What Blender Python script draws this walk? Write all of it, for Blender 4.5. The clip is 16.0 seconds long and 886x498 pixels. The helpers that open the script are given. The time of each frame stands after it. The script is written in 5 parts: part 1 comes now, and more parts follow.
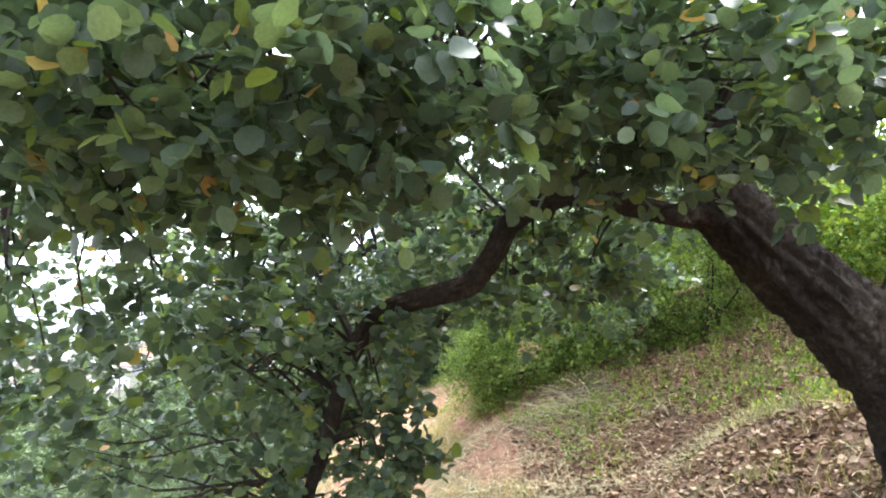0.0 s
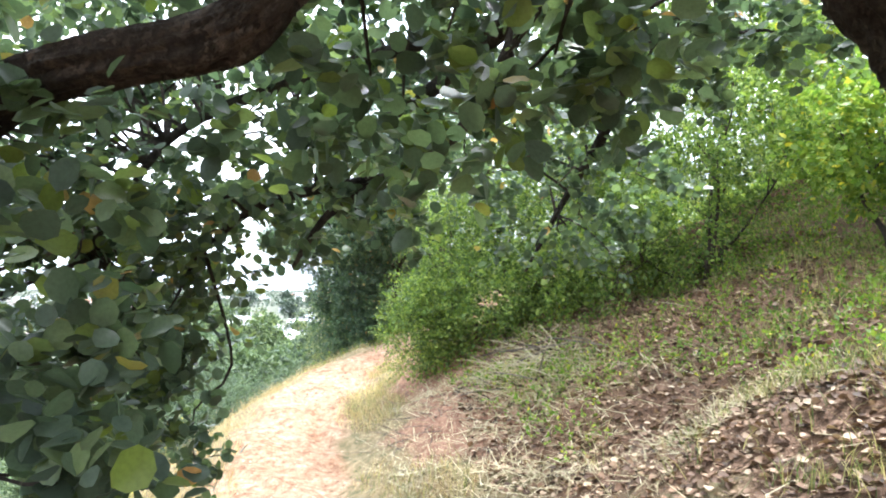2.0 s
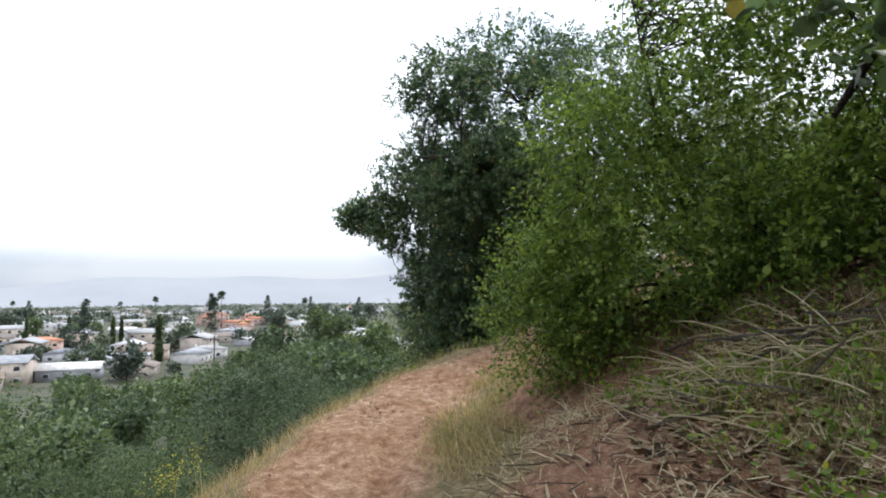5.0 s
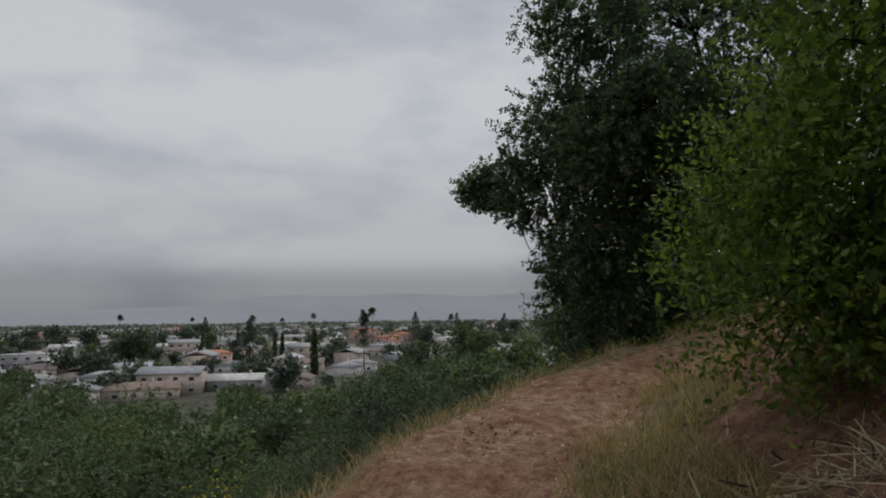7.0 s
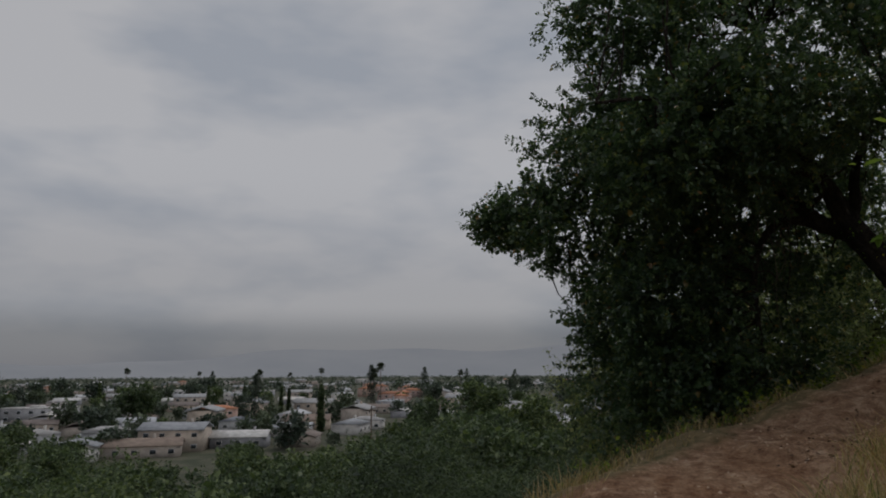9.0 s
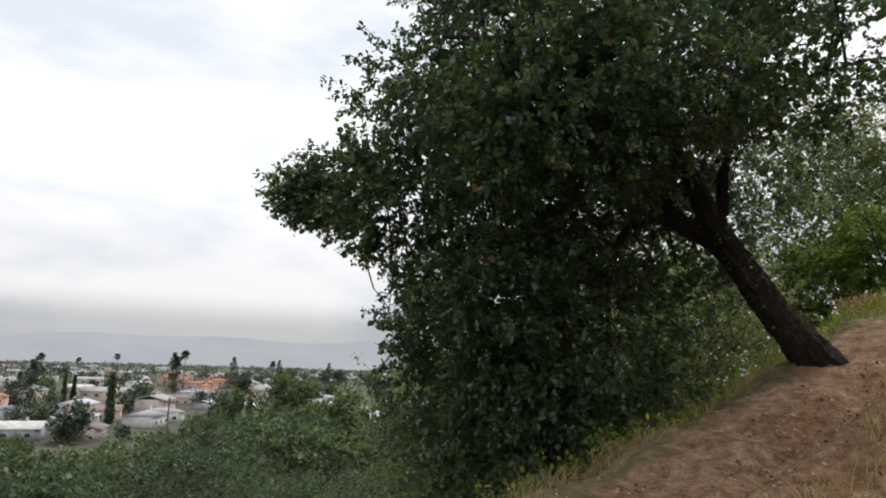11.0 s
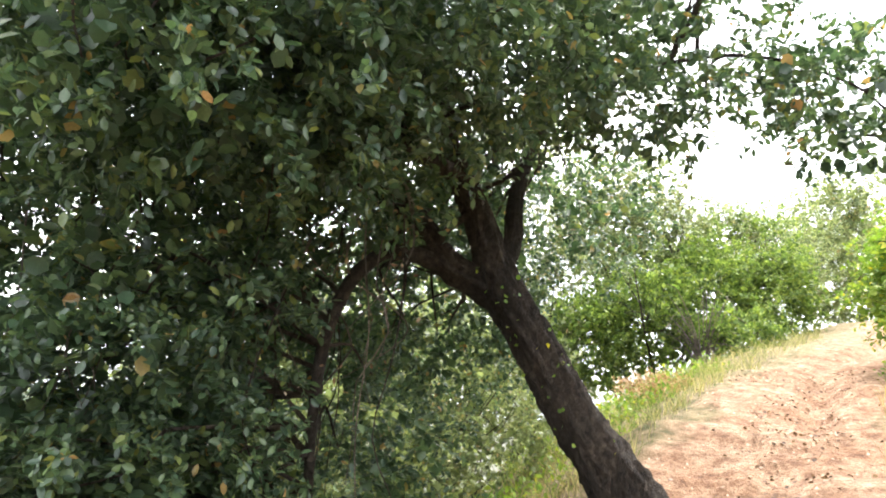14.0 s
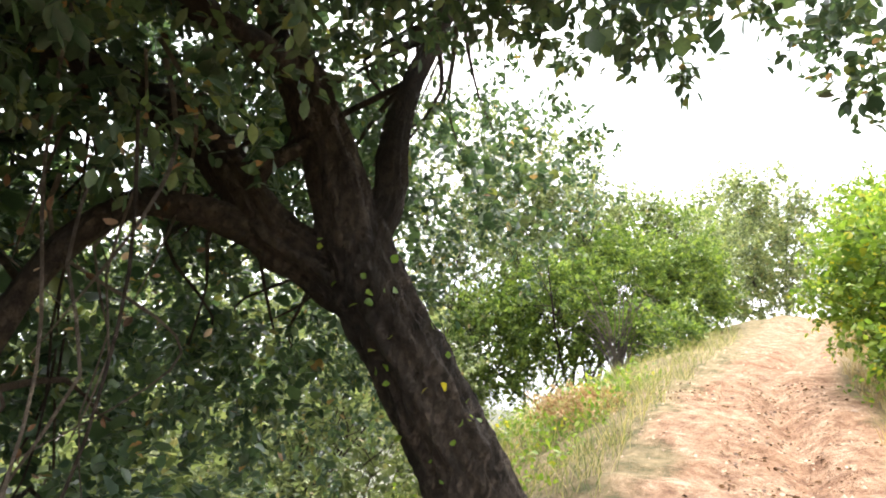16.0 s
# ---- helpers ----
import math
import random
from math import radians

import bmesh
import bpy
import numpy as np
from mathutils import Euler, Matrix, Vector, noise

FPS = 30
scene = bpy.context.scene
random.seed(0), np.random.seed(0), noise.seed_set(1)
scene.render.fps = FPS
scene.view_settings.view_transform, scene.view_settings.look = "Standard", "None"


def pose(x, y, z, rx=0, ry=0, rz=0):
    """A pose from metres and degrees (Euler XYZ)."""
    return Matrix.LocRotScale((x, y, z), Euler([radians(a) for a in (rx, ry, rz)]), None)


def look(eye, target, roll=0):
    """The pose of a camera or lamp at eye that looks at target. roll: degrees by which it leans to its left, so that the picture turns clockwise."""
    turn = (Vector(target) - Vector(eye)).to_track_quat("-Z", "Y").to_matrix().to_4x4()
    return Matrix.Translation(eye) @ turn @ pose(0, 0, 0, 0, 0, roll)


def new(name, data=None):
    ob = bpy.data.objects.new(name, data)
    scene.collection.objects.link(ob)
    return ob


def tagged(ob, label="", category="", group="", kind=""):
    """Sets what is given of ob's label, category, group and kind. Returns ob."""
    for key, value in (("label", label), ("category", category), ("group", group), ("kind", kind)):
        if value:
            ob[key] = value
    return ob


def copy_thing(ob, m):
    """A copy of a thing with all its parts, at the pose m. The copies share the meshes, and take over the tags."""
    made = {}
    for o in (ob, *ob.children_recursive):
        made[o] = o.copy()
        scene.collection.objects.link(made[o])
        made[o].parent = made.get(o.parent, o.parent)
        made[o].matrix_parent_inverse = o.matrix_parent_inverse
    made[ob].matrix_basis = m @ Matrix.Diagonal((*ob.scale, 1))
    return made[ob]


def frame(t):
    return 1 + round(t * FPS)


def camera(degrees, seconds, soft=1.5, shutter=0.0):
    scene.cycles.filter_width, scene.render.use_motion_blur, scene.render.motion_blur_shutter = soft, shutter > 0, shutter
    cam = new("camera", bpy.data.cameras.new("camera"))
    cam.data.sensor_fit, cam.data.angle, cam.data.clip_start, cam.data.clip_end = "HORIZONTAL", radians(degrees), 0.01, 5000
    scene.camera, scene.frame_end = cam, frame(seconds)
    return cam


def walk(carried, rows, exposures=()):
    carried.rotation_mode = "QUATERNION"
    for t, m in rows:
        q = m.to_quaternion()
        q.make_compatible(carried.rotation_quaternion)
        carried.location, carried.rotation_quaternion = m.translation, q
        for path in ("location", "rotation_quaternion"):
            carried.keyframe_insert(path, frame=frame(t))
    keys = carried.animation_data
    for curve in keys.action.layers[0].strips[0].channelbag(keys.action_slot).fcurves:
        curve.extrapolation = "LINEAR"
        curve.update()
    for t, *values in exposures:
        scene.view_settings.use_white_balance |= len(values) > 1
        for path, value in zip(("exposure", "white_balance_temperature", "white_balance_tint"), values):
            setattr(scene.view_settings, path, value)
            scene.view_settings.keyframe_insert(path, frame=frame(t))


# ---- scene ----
cam = camera(66.6, 16.0, soft=1.9)
PATH = [
    (0, (-0.58, -0.475, 1.287), (-0.499, 1.511, 1.51), -0.5),
    (0.5, (-0.327, 0.051, 1.265), (-0.227, 2.037, 1.473), -0.4),
    (1, (-0.174, 0.733, 1.167), (-0.043, 2.721, 1.34), -0.5),
    (1.5, (0.033, 1.44, 1.024), (0.175, 3.43, 1.167), -0.0),
    (2, (0.123, 2.068, 0.933), (0.272, 4.059, 1.046), 0.3),
    (2.5, (0.234, 2.746, 0.831), (0.335, 4.74, 0.948), 0.1),
    (3, (0.329, 3.31, 0.808), (0.373, 5.305, 0.93), 0.3),
    (3.5, (0.347, 3.938, 0.744), (0.343, 5.934, 0.865), 0.6),
    (4, (0.488, 4.661, 0.642), (0.417, 6.655, 0.783), 0.4),
    (4.2, (0.407, 4.916, 0.618), (0.307, 6.909, 0.76), -0.2),
    (6.3, (0.012, 8.272, 0.009), (-0.268, 10.247, 0.159), 1.1),
    (6.5, (-0.056, 8.502, 0.003), (-0.359, 10.474, 0.15), 1.1),
    (7, (-0.124, 9.091, -0.068), (-0.726, 10.988, 0.132), -0.7),
    (7.5, (-0.378, 9.541, -0.045), (-1.25, 11.319, 0.229), -2.4),
    (8, (-0.537, 10.105, -0.003), (-1.539, 11.807, 0.311), -2.0),
    (8.5, (-0.641, 10.655, -0.003), (-1.482, 12.437, 0.34), -1.5),
    (9, (-0.78, 11.171, 0.036), (-1.402, 13.038, 0.396), -0.3),
    (9.5, (-0.785, 11.701, 0.11), (-1.331, 13.595, 0.448), 0.0),
    (10, (-1.035, 12.233, 0.073), (-1.542, 14.142, 0.386), 0.3),
    (10.2, (-1.075, 12.435, 0.089), (-1.485, 14.367, 0.404), 0.8),
    (12.3, (-0.79, 14.597, 0.643), (-0.763, 16.561, 1.019), 1.3),
    (12.5, (-0.722, 14.801, 0.694), (-0.657, 16.764, 1.07), 1.3),
    (13, (-0.472, 15.243, 0.749), (-0.18, 17.178, 1.162), 2.8),
    (13.5, (-0.366, 15.694, 0.81), (0.078, 17.594, 1.246), 3.2),
    (14, (-0.214, 16.097, 0.895), (0.324, 17.967, 1.357), 3.7),
    (14.5, (-0.007, 16.525, 0.979), (0.6, 18.374, 1.438), 3.8),
    (15, (0.123, 16.977, 1.093), (0.796, 18.807, 1.536), 3.8),
    (15.5, (0.445, 17.342, 1.163), (1.187, 19.142, 1.618), 4.0),
    (16, (0.601, 17.809, 1.26), (1.41, 19.584, 1.7), 3.6),
]
walk(cam, [(t, look(eye, target, roll)) for t, eye, target, roll in PATH],
     [(0, 3.15, 5900, 9), (1, 3.35, 5900, 9), (1.5, 3.35, 5900, 9), (2, 3.35, 5700, 8), (2.5, 3.2, 5600, 8), (3, 3.0, 5600, 8), (3.5, 2.8, 5700, 8), (4, 2.45, 5800, 8), (4.2, 2.38, 5800, 8),
      (6.3, -0.1, 6300, 10), (7, -0.15, 6300, 10), (8, -0.45, 6300, 10), (8.5, -0.68, 6250, 12), (9, -0.58, 6300, 11), (9.5, -0.2, 6350, 10), (10, 0.12, 6450, 10), (10.2, 0.2, 6450, 10),
      (12.3, 1.85, 6450, 10), (12.5, 1.85, 6450, 10), (13, 2.4, 6450, 10), (13.5, 3.1, 6250, 10), (14, 3.25, 6400, 11), (14.5, 3.15, 6500, 12), (15.5, 3.12, 6500, 12), (16, 3.05, 6500, 12)])

# world: a high overcast with thin blue gaps, a soft sun behind it
world = bpy.data.worlds.new("overcast_sky")
scene.world = world
world.use_nodes = True
wt = world.node_tree
wt.nodes.clear()
w_out = wt.nodes.new("ShaderNodeOutputWorld")
w_bg = wt.nodes.new("ShaderNodeBackground")
w_sky = wt.nodes.new("ShaderNodeTexSky")
w_sky.sky_type = "NISHITA"
w_sky.sun_disc = False
w_sky.sun_elevation, w_sky.sun_rotation = radians(58), radians(50)
w_co = wt.nodes.new("ShaderNodeTexCoord")
w_map = wt.nodes.new("ShaderNodeMapping")
w_map.inputs["Scale"].default_value = (1.5, 1.5, 4.2)
w_n = wt.nodes.new("ShaderNodeTexNoise")
w_n.inputs["Scale"].default_value, w_n.inputs["Detail"].default_value = 1.9, 4
w_n.inputs["Roughness"].default_value = 0.55
w_ramp = wt.nodes.new("ShaderNodeValToRGB")
w_ramp.color_ramp.elements[0].position, w_ramp.color_ramp.elements[0].color = 0.33, (0.71, 0.745, 0.80, 1)
w_ramp.color_ramp.elements[1].position, w_ramp.color_ramp.elements[1].color = 0.56, (1.0, 0.985, 0.98, 1)
w_sep = wt.nodes.new("ShaderNodeSeparateXYZ")
w_haze = wt.nodes.new("ShaderNodeValToRGB")
w_haze.color_ramp.interpolation = "EASE"
w_haze.color_ramp.elements[0].position, w_haze.color_ramp.elements[0].color = 0.0, (0.40, 0.41, 0.44, 1)
w_haze.color_ramp.elements[1].position, w_haze.color_ramp.elements[1].color = 0.30, (1, 1, 1, 1)
for hp, hc in ((0.045, (0.45, 0.455, 0.475)), (0.10, (0.80, 0.79, 0.79))):
    el = w_haze.color_ramp.elements.new(hp)
    el.color = (*hc, 1)
w_mul = wt.nodes.new("ShaderNodeMix")
w_mul.data_type, w_mul.blend_type = "RGBA", "MULTIPLY"
w_mul.inputs[0].default_value = 1.0
w_gain = wt.nodes.new("ShaderNodeVectorMath")
w_gain.operation = "SCALE"
w_gain.inputs["Scale"].default_value = 6.6
w_mix = wt.nodes.new("ShaderNodeMix")
w_mix.data_type = "RGBA"
w_mix.inputs[0].default_value = 0.92
w_bg.inputs["Strength"].default_value = 0.1
wl = wt.links.new
wl(w_co.outputs["Generated"], w_map.inputs["Vector"])
wl(w_map.outputs[0], w_n.inputs["Vector"])
wl(w_n.outputs[0], w_ramp.inputs[0])
wl(w_co.outputs["Generated"], w_sep.inputs[0])
wl(w_sep.outputs["Z"], w_haze.inputs[0])
wl(w_ramp.outputs[0], w_mul.inputs[6])
wl(w_haze.outputs[0], w_mul.inputs[7])
wl(w_mul.outputs[2], w_gain.inputs[0])
wl(w_sky.outputs[0], w_mix.inputs[6])
wl(w_gain.outputs[0], w_mix.inputs[7])
wl(w_mix.outputs[2], w_bg.inputs["Color"])
wl(w_bg.outputs[0], w_out.inputs["Surface"])

sun_data = bpy.data.lights.new("sun", "SUN")
sun_data.energy, sun_data.angle, sun_data.color = 1.0, radians(16), (1.0, 0.95, 0.88)
sun = new("sun", sun_data)
sun.matrix_world = look((18, 16, 45), (0, 0, 0))


# ---- materials ----
def material(name, rough=0.8, metal=0.0):
    m = bpy.data.materials.new(name)
    m.use_nodes = True
    b = m.node_tree.nodes["Principled BSDF"]
    b.inputs["Roughness"].default_value, b.inputs["Metallic"].default_value = rough, metal
    b.inputs["Specular IOR Level"].default_value = 0.3
    return m, m.node_tree, b


def ramp_node(nt, stops, source):
    r = nt.nodes.new("ShaderNodeValToRGB")
    e = r.color_ramp.elements
    e[0].position, e[0].color = stops[0][0], (*stops[0][1], 1)
    e[1].position, e[1].color = stops[-1][0], (*stops[-1][1], 1)
    for p, c in stops[1:-1]:
        k = e.new(p)
        k.color = (*c, 1)
    nt.links.new(source, r.inputs[0])
    return r.outputs[0]


def noise_node(nt, scale, detail=4, rough=0.6, stretch=None):
    n = nt.nodes.new("ShaderNodeTexNoise")
    n.inputs["Scale"].default_value, n.inputs["Detail"].default_value, n.inputs["Roughness"].default_value = scale, detail, rough
    co = nt.nodes.new("ShaderNodeTexCoord")
    if stretch:
        mp = nt.nodes.new("ShaderNodeMapping")
        mp.inputs["Scale"].default_value = stretch
        nt.links.new(co.outputs["Object"], mp.inputs[0])
        nt.links.new(mp.outputs[0], n.inputs["Vector"])
    else:
        nt.links.new(co.outputs["Object"], n.inputs["Vector"])
    return n.outputs[0]


def mix_colour(nt, fac, a, b, blend="MIX"):
    m = nt.nodes.new("ShaderNodeMix")
    m.data_type, m.blend_type = "RGBA", blend
    for slot, v in ((0, fac), (6, a), (7, b)):
        if isinstance(v, (int, float)):
            m.inputs[slot].default_value = v
        elif isinstance(v, tuple):
            m.inputs[slot].default_value = (*v, 1)
        else:
            nt.links.new(v, m.inputs[slot])
    return m.outputs[2]


def bump(nt, b, height, strength=0.5, distance=0.02):
    n = nt.nodes.new("ShaderNodeBump")
    n.inputs["Strength"].default_value, n.inputs["Distance"].default_value = strength, distance
    nt.links.new(height, n.inputs["Height"])
    nt.links.new(n.outputs[0], b.inputs["Normal"])


def leaf_material(name, stops, through_light, rough=0.45, patches=0.35, per_tree=False, wax=0.3):
    """Leaves whose colour varies leaf by leaf and clump by clump, with light passing through the blades."""
    m, nt, b = material(name, rough)
    b.inputs["Specular IOR Level"].default_value = wax
    geo = nt.nodes.new("ShaderNodeNewGeometry")
    c = ramp_node(nt, stops, geo.outputs["Random Per Island"])
    big = noise_node(nt, 1.3, 3)
    tone = ramp_node(nt, [(0.35, (0.72, 0.78, 0.72)), (0.65, (1.25, 1.2, 1.05))], big)
    c = mix_colour(nt, patches * 2, c, tone, "MULTIPLY")
    vein = ramp_node(nt, [(0.3, (0.85, 0.85, 0.85)), (0.7, (1.1, 1.1, 1.1))], noise_node(nt, 90, 2))
    c = mix_colour(nt, 1.0, c, vein, "MULTIPLY")
    if per_tree:
        own = nt.nodes.new("ShaderNodeObjectInfo")
        c = mix_colour(nt, 1.0, c, ramp_node(nt, [(0.0, (0.58, 0.62, 0.66)), (0.5, (1.0, 1.0, 1.0)), (1.0, (1.25, 1.2, 1.02))], own.outputs["Random"]), "MULTIPLY")
    nt.links.new(c, b.inputs["Base Color"])
    t = nt.nodes.new("ShaderNodeBsdfTranslucent")
    lit = mix_colour(nt, 1.0, c, (1.5, 1.58, 1.02), "MULTIPLY")
    nt.links.new(lit, t.inputs["Color"])
    mx = nt.nodes.new("ShaderNodeMixShader")
    mx.inputs[0].default_value = through_light
    out = nt.nodes["Material Output"]
    nt.links.new(b.outputs[0], mx.inputs[1])
    nt.links.new(t.outputs[0], mx.inputs[2])
    nt.links.new(mx.outputs[0], out.inputs["Surface"])
    return m


OAK_LEAF = leaf_material("oak_leaf", [(0.0, (0.05, 0.074, 0.058)), (0.5, (0.086, 0.122, 0.084)), (0.85, (0.13, 0.175, 0.094)), (0.985, (0.13, 0.17, 0.035)), (1.0, (0.46, 0.25, 0.12))], 0.46, 0.36)
LIVE_OAK_LEAF = leaf_material("live_oak_leaf", [(0.0, (0.034, 0.062, 0.042)), (0.55, (0.068, 0.112, 0.064)), (0.9, (0.12, 0.175, 0.085)), (0.985, (0.17, 0.19, 0.06)), (1.0, (0.40, 0.22, 0.11))], 0.36, 0.34, wax=0.5)
BUSH_LEAF = leaf_material("bush_leaf", [(0.0, (0.05, 0.085, 0.026)), (0.5, (0.12, 0.18, 0.042)), (1.0, (0.24, 0.30, 0.065))], 0.42)
BRIGHT_LEAF = leaf_material("bright_leaf", [(0.0, (0.08, 0.14, 0.025)), (0.5, (0.15, 0.23, 0.035)), (0.93, (0.24, 0.30, 0.05)), (1.0, (0.5, 0.42, 0.04))], 0.4)
VALLEY_LEAF = leaf_material("valley_leaf", [(0.0, (0.036, 0.058, 0.036)), (0.5, (0.078, 0.115, 0.06)), (1.0, (0.15, 0.19, 0.09))], 0.25, patches=0.5, per_tree=True)
# greyed green for the town's trees: distance haze is put into the colour
HAZED_LEAF = leaf_material("hazed_leaf", [(0.0, (0.05, 0.075, 0.06)), (1.0, (0.10, 0.125, 0.095))], 0.15, patches=0.4, per_tree=True)
PALE_LEAF = leaf_material("pale_leaf", [(0.0, (0.085, 0.11, 0.06)), (0.5, (0.175, 0.21, 0.105)), (0.95, (0.28, 0.31, 0.155)), (1.0, (0.34, 0.25, 0.14))], 0.4)
GRASS_DRY = leaf_material("dry_grass", [(0.0, (0.26, 0.17, 0.085)), (0.5, (0.37, 0.27, 0.15)), (1.0, (0.50, 0.40, 0.26))], 0.3, 0.7)
GRASS_GREEN = leaf_material("green_grass", [(0.0, (0.07, 0.10, 0.03)), (0.35, (0.14, 0.17, 0.06)), (0.65, (0.29, 0.26, 0.12)), (1.0, (0.46, 0.38, 0.21))], 0.35, 0.6)
MUSTARD_FLOWER = leaf_material("mustard_flower", [(0.0, (0.5, 0.42, 0.03)), (1.0, (0.62, 0.56, 0.08))], 0.3, 0.6)
FALLEN_LEAF = leaf_material("fallen_leaf", [(0.0, (0.045, 0.027, 0.018)), (0.4, (0.13, 0.072, 0.046)), (0.7, (0.24, 0.145, 0.095)), (1.0, (0.48, 0.36, 0.27))], 0.1, 0.7)
CUT_STALK = leaf_material("cut_stalk", [(0.0, (0.24, 0.20, 0.12)), (0.6, (0.40, 0.34, 0.23)), (1.0, (0.56, 0.49, 0.36))], 0.1, 0.8)


def bark_material(name, dark, light, scale=14):
    m, nt, b = material(name, 0.9)
    n1 = noise_node(nt, scale, 6, 0.7)
    vor = nt.nodes.new("ShaderNodeTexVoronoi")
    vor.feature = "DISTANCE_TO_EDGE"
    vor.inputs["Scale"].default_value = scale * 1.1
    co = nt.nodes.new("ShaderNodeTexCoord")
    mp = nt.nodes.new("ShaderNodeMapping")
    mp.inputs["Scale"].default_value = (1.3, 1.3, 0.45)
    nt.links.new(co.outputs["Object"], mp.inputs[0])
    warp = mix_colour(nt, 0.35, mp.outputs[0], n1, "ADD")
    nt.links.new(warp, vor.inputs["Vector"])
    crack = ramp_node(nt, [(0.0, (0, 0, 0)), (0.16, (1, 1, 1))], vor.outputs[0])
    c = ramp_node(nt, [(0.3, dark), (0.7, light)], n1)
    patch = ramp_node(nt, [(0.4, (0.6, 0.6, 0.6)), (0.62, (1.3, 1.28, 1.22))], noise_node(nt, 2.2, 3))
    c = mix_colour(nt, 1.0, c, patch, "MULTIPLY")
    deep = mix_colour(nt, 0.55, c, tuple(v * 0.4 for v in dark))
    c = mix_colour(nt, crack, deep, c)
    nt.links.new(c, b.inputs["Base Color"])
    h = mix_colour(nt, 0.5, crack, n1)
    bump(nt, b, h, 1.0, 0.05)
    return m


BARK = bark_material("oak_bark", (0.022, 0.017, 0.014), (0.098, 0.076, 0.060), 20)
TWIG = bark_material("twig_bark", (0.04, 0.03, 0.024), (0.12, 0.09, 0.07), 40)
DEAD_TWIG = bark_material("dead_twig", (0.14, 0.11, 0.09), (0.32, 0.27, 0.23), 40)

# soil of the hillside: bare trodden earth, leaf mould (on the bank also painted shade) and grassy turf by zone
GROUND, nt, b = material("hillside_soil", 0.95)
fine, mid, coarse, huge = noise_node(nt, 45, 5, 0.7), noise_node(nt, 9, 5, 0.65), noise_node(nt, 1.7, 4), noise_node(nt, 0.16, 4)
earth = ramp_node(nt, [(0.30, (0.15, 0.080, 0.045)), (0.5, (0.285, 0.180, 0.114)), (0.70, (0.44, 0.318, 0.225))], mid)
grit = ramp_node(nt, [(0.36, (0.62, 0.58, 0.55)), (0.5, (1, 1, 1)), (0.68, (1.25, 1.22, 1.18))], fine)
earth = mix_colour(nt, 1.0, earth, grit, "MULTIPLY")
redder = ramp_node(nt, [(0.32, (1.12, 1.12, 1.12)), (0.47, (0.97, 0.93, 0.89)), (0.64, (0.80, 0.69, 0.60))], coarse)
earth = mix_colour(nt, 1.0, earth, redder, "MULTIPLY")
mould = ramp_node(nt, [(0.3, (0.055, 0.032, 0.02)), (0.5, (0.14, 0.08, 0.048)), (0.72, (0.27, 0.175, 0.11))], fine)
turf = ramp_node(nt, [(0.3, (0.07, 0.075, 0.03)), (0.5, (0.17, 0.13, 0.065)), (0.7, (0.30, 0.225, 0.125))], mid)
scrub = ramp_node(nt, [(0.35, (0.05, 0.06, 0.035)), (0.65, (0.11, 0.105, 0.075))], huge)


def zone(nt, name, jitter=0.5):
    a = nt.nodes.new("ShaderNodeAttribute")
    a.attribute_name = name
    mx = nt.nodes.new("ShaderNodeMath")
    mx.operation = "MULTIPLY_ADD"
    nt.links.new(mid, mx.inputs[0])
    mx.inputs[1].default_value = jitter
    nt.links.new(a.outputs["Fac"], mx.inputs[2])
    return ramp_node(nt, [(0.5, (0, 0, 0)), (0.85, (1, 1, 1))], mx.outputs[0])


col = mix_colour(nt, zone(nt, "far_zone"), turf, scrub)
col = mix_colour(nt, zone(nt, "litter_shade_zone"), col, mould)
red_soil = ramp_node(nt, [(0.3, (0.12, 0.060, 0.036)), (0.5, (0.23, 0.125, 0.078)), (0.72, (0.37, 0.23, 0.15))], mid)
red_soil = mix_colour(nt, 1.0, red_soil, grit, "MULTIPLY")
col = mix_colour(nt, zone(nt, "bank_zone"), col, red_soil)
col = mix_colour(nt, zone(nt, "path_zone"), col, earth)
nt.links.new(col, b.inputs["Base Color"])
bump(nt, b, mix_colour(nt, 0.5, fine, mid), 1.0, 0.045)


def plain(name, colour, rough=0.8, vary=0.25, scale=0.6):
    m, nt, b = material(name, rough)
    lo, hi = tuple(v * (1 - vary) for v in colour), tuple(min(1, v * (1 + vary)) for v in colour)
    info = nt.nodes.new("ShaderNodeObjectInfo")
    c = ramp_node(nt, [(0.3, lo), (0.7, hi)], noise_node(nt, scale, 5))
    c = mix_colour(nt, 1.0, c, ramp_node(nt, [(0.0, (0.82, 0.84, 0.88)), (0.5, (1, 1, 1)), (1.0, (1.1, 1.04, 0.96))], info.outputs["Random"]), "MULTIPLY")
    nt.links.new(c, b.inputs["Base Color"])
    return m


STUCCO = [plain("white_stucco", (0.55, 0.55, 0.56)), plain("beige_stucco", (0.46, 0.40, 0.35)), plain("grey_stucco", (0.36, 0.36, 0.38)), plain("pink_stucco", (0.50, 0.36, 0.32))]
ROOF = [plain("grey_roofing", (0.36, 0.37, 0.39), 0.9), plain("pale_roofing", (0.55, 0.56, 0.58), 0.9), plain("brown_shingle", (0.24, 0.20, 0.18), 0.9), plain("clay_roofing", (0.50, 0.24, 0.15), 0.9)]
WINDOW_GLASS, _nt, _b = material("window_glass", 0.15)
_b.inputs["Base Color"].default_value = (0.05, 0.06, 0.07, 1)
TRIM_PAINT = plain("white_trim", (0.7, 0.7, 0.7), 0.6)
POLE_WOOD = plain("weathered_pole", (0.14, 0.11, 0.09), 0.9)
ASPHALT = plain("asphalt", (0.12, 0.12, 0.125), 0.9)
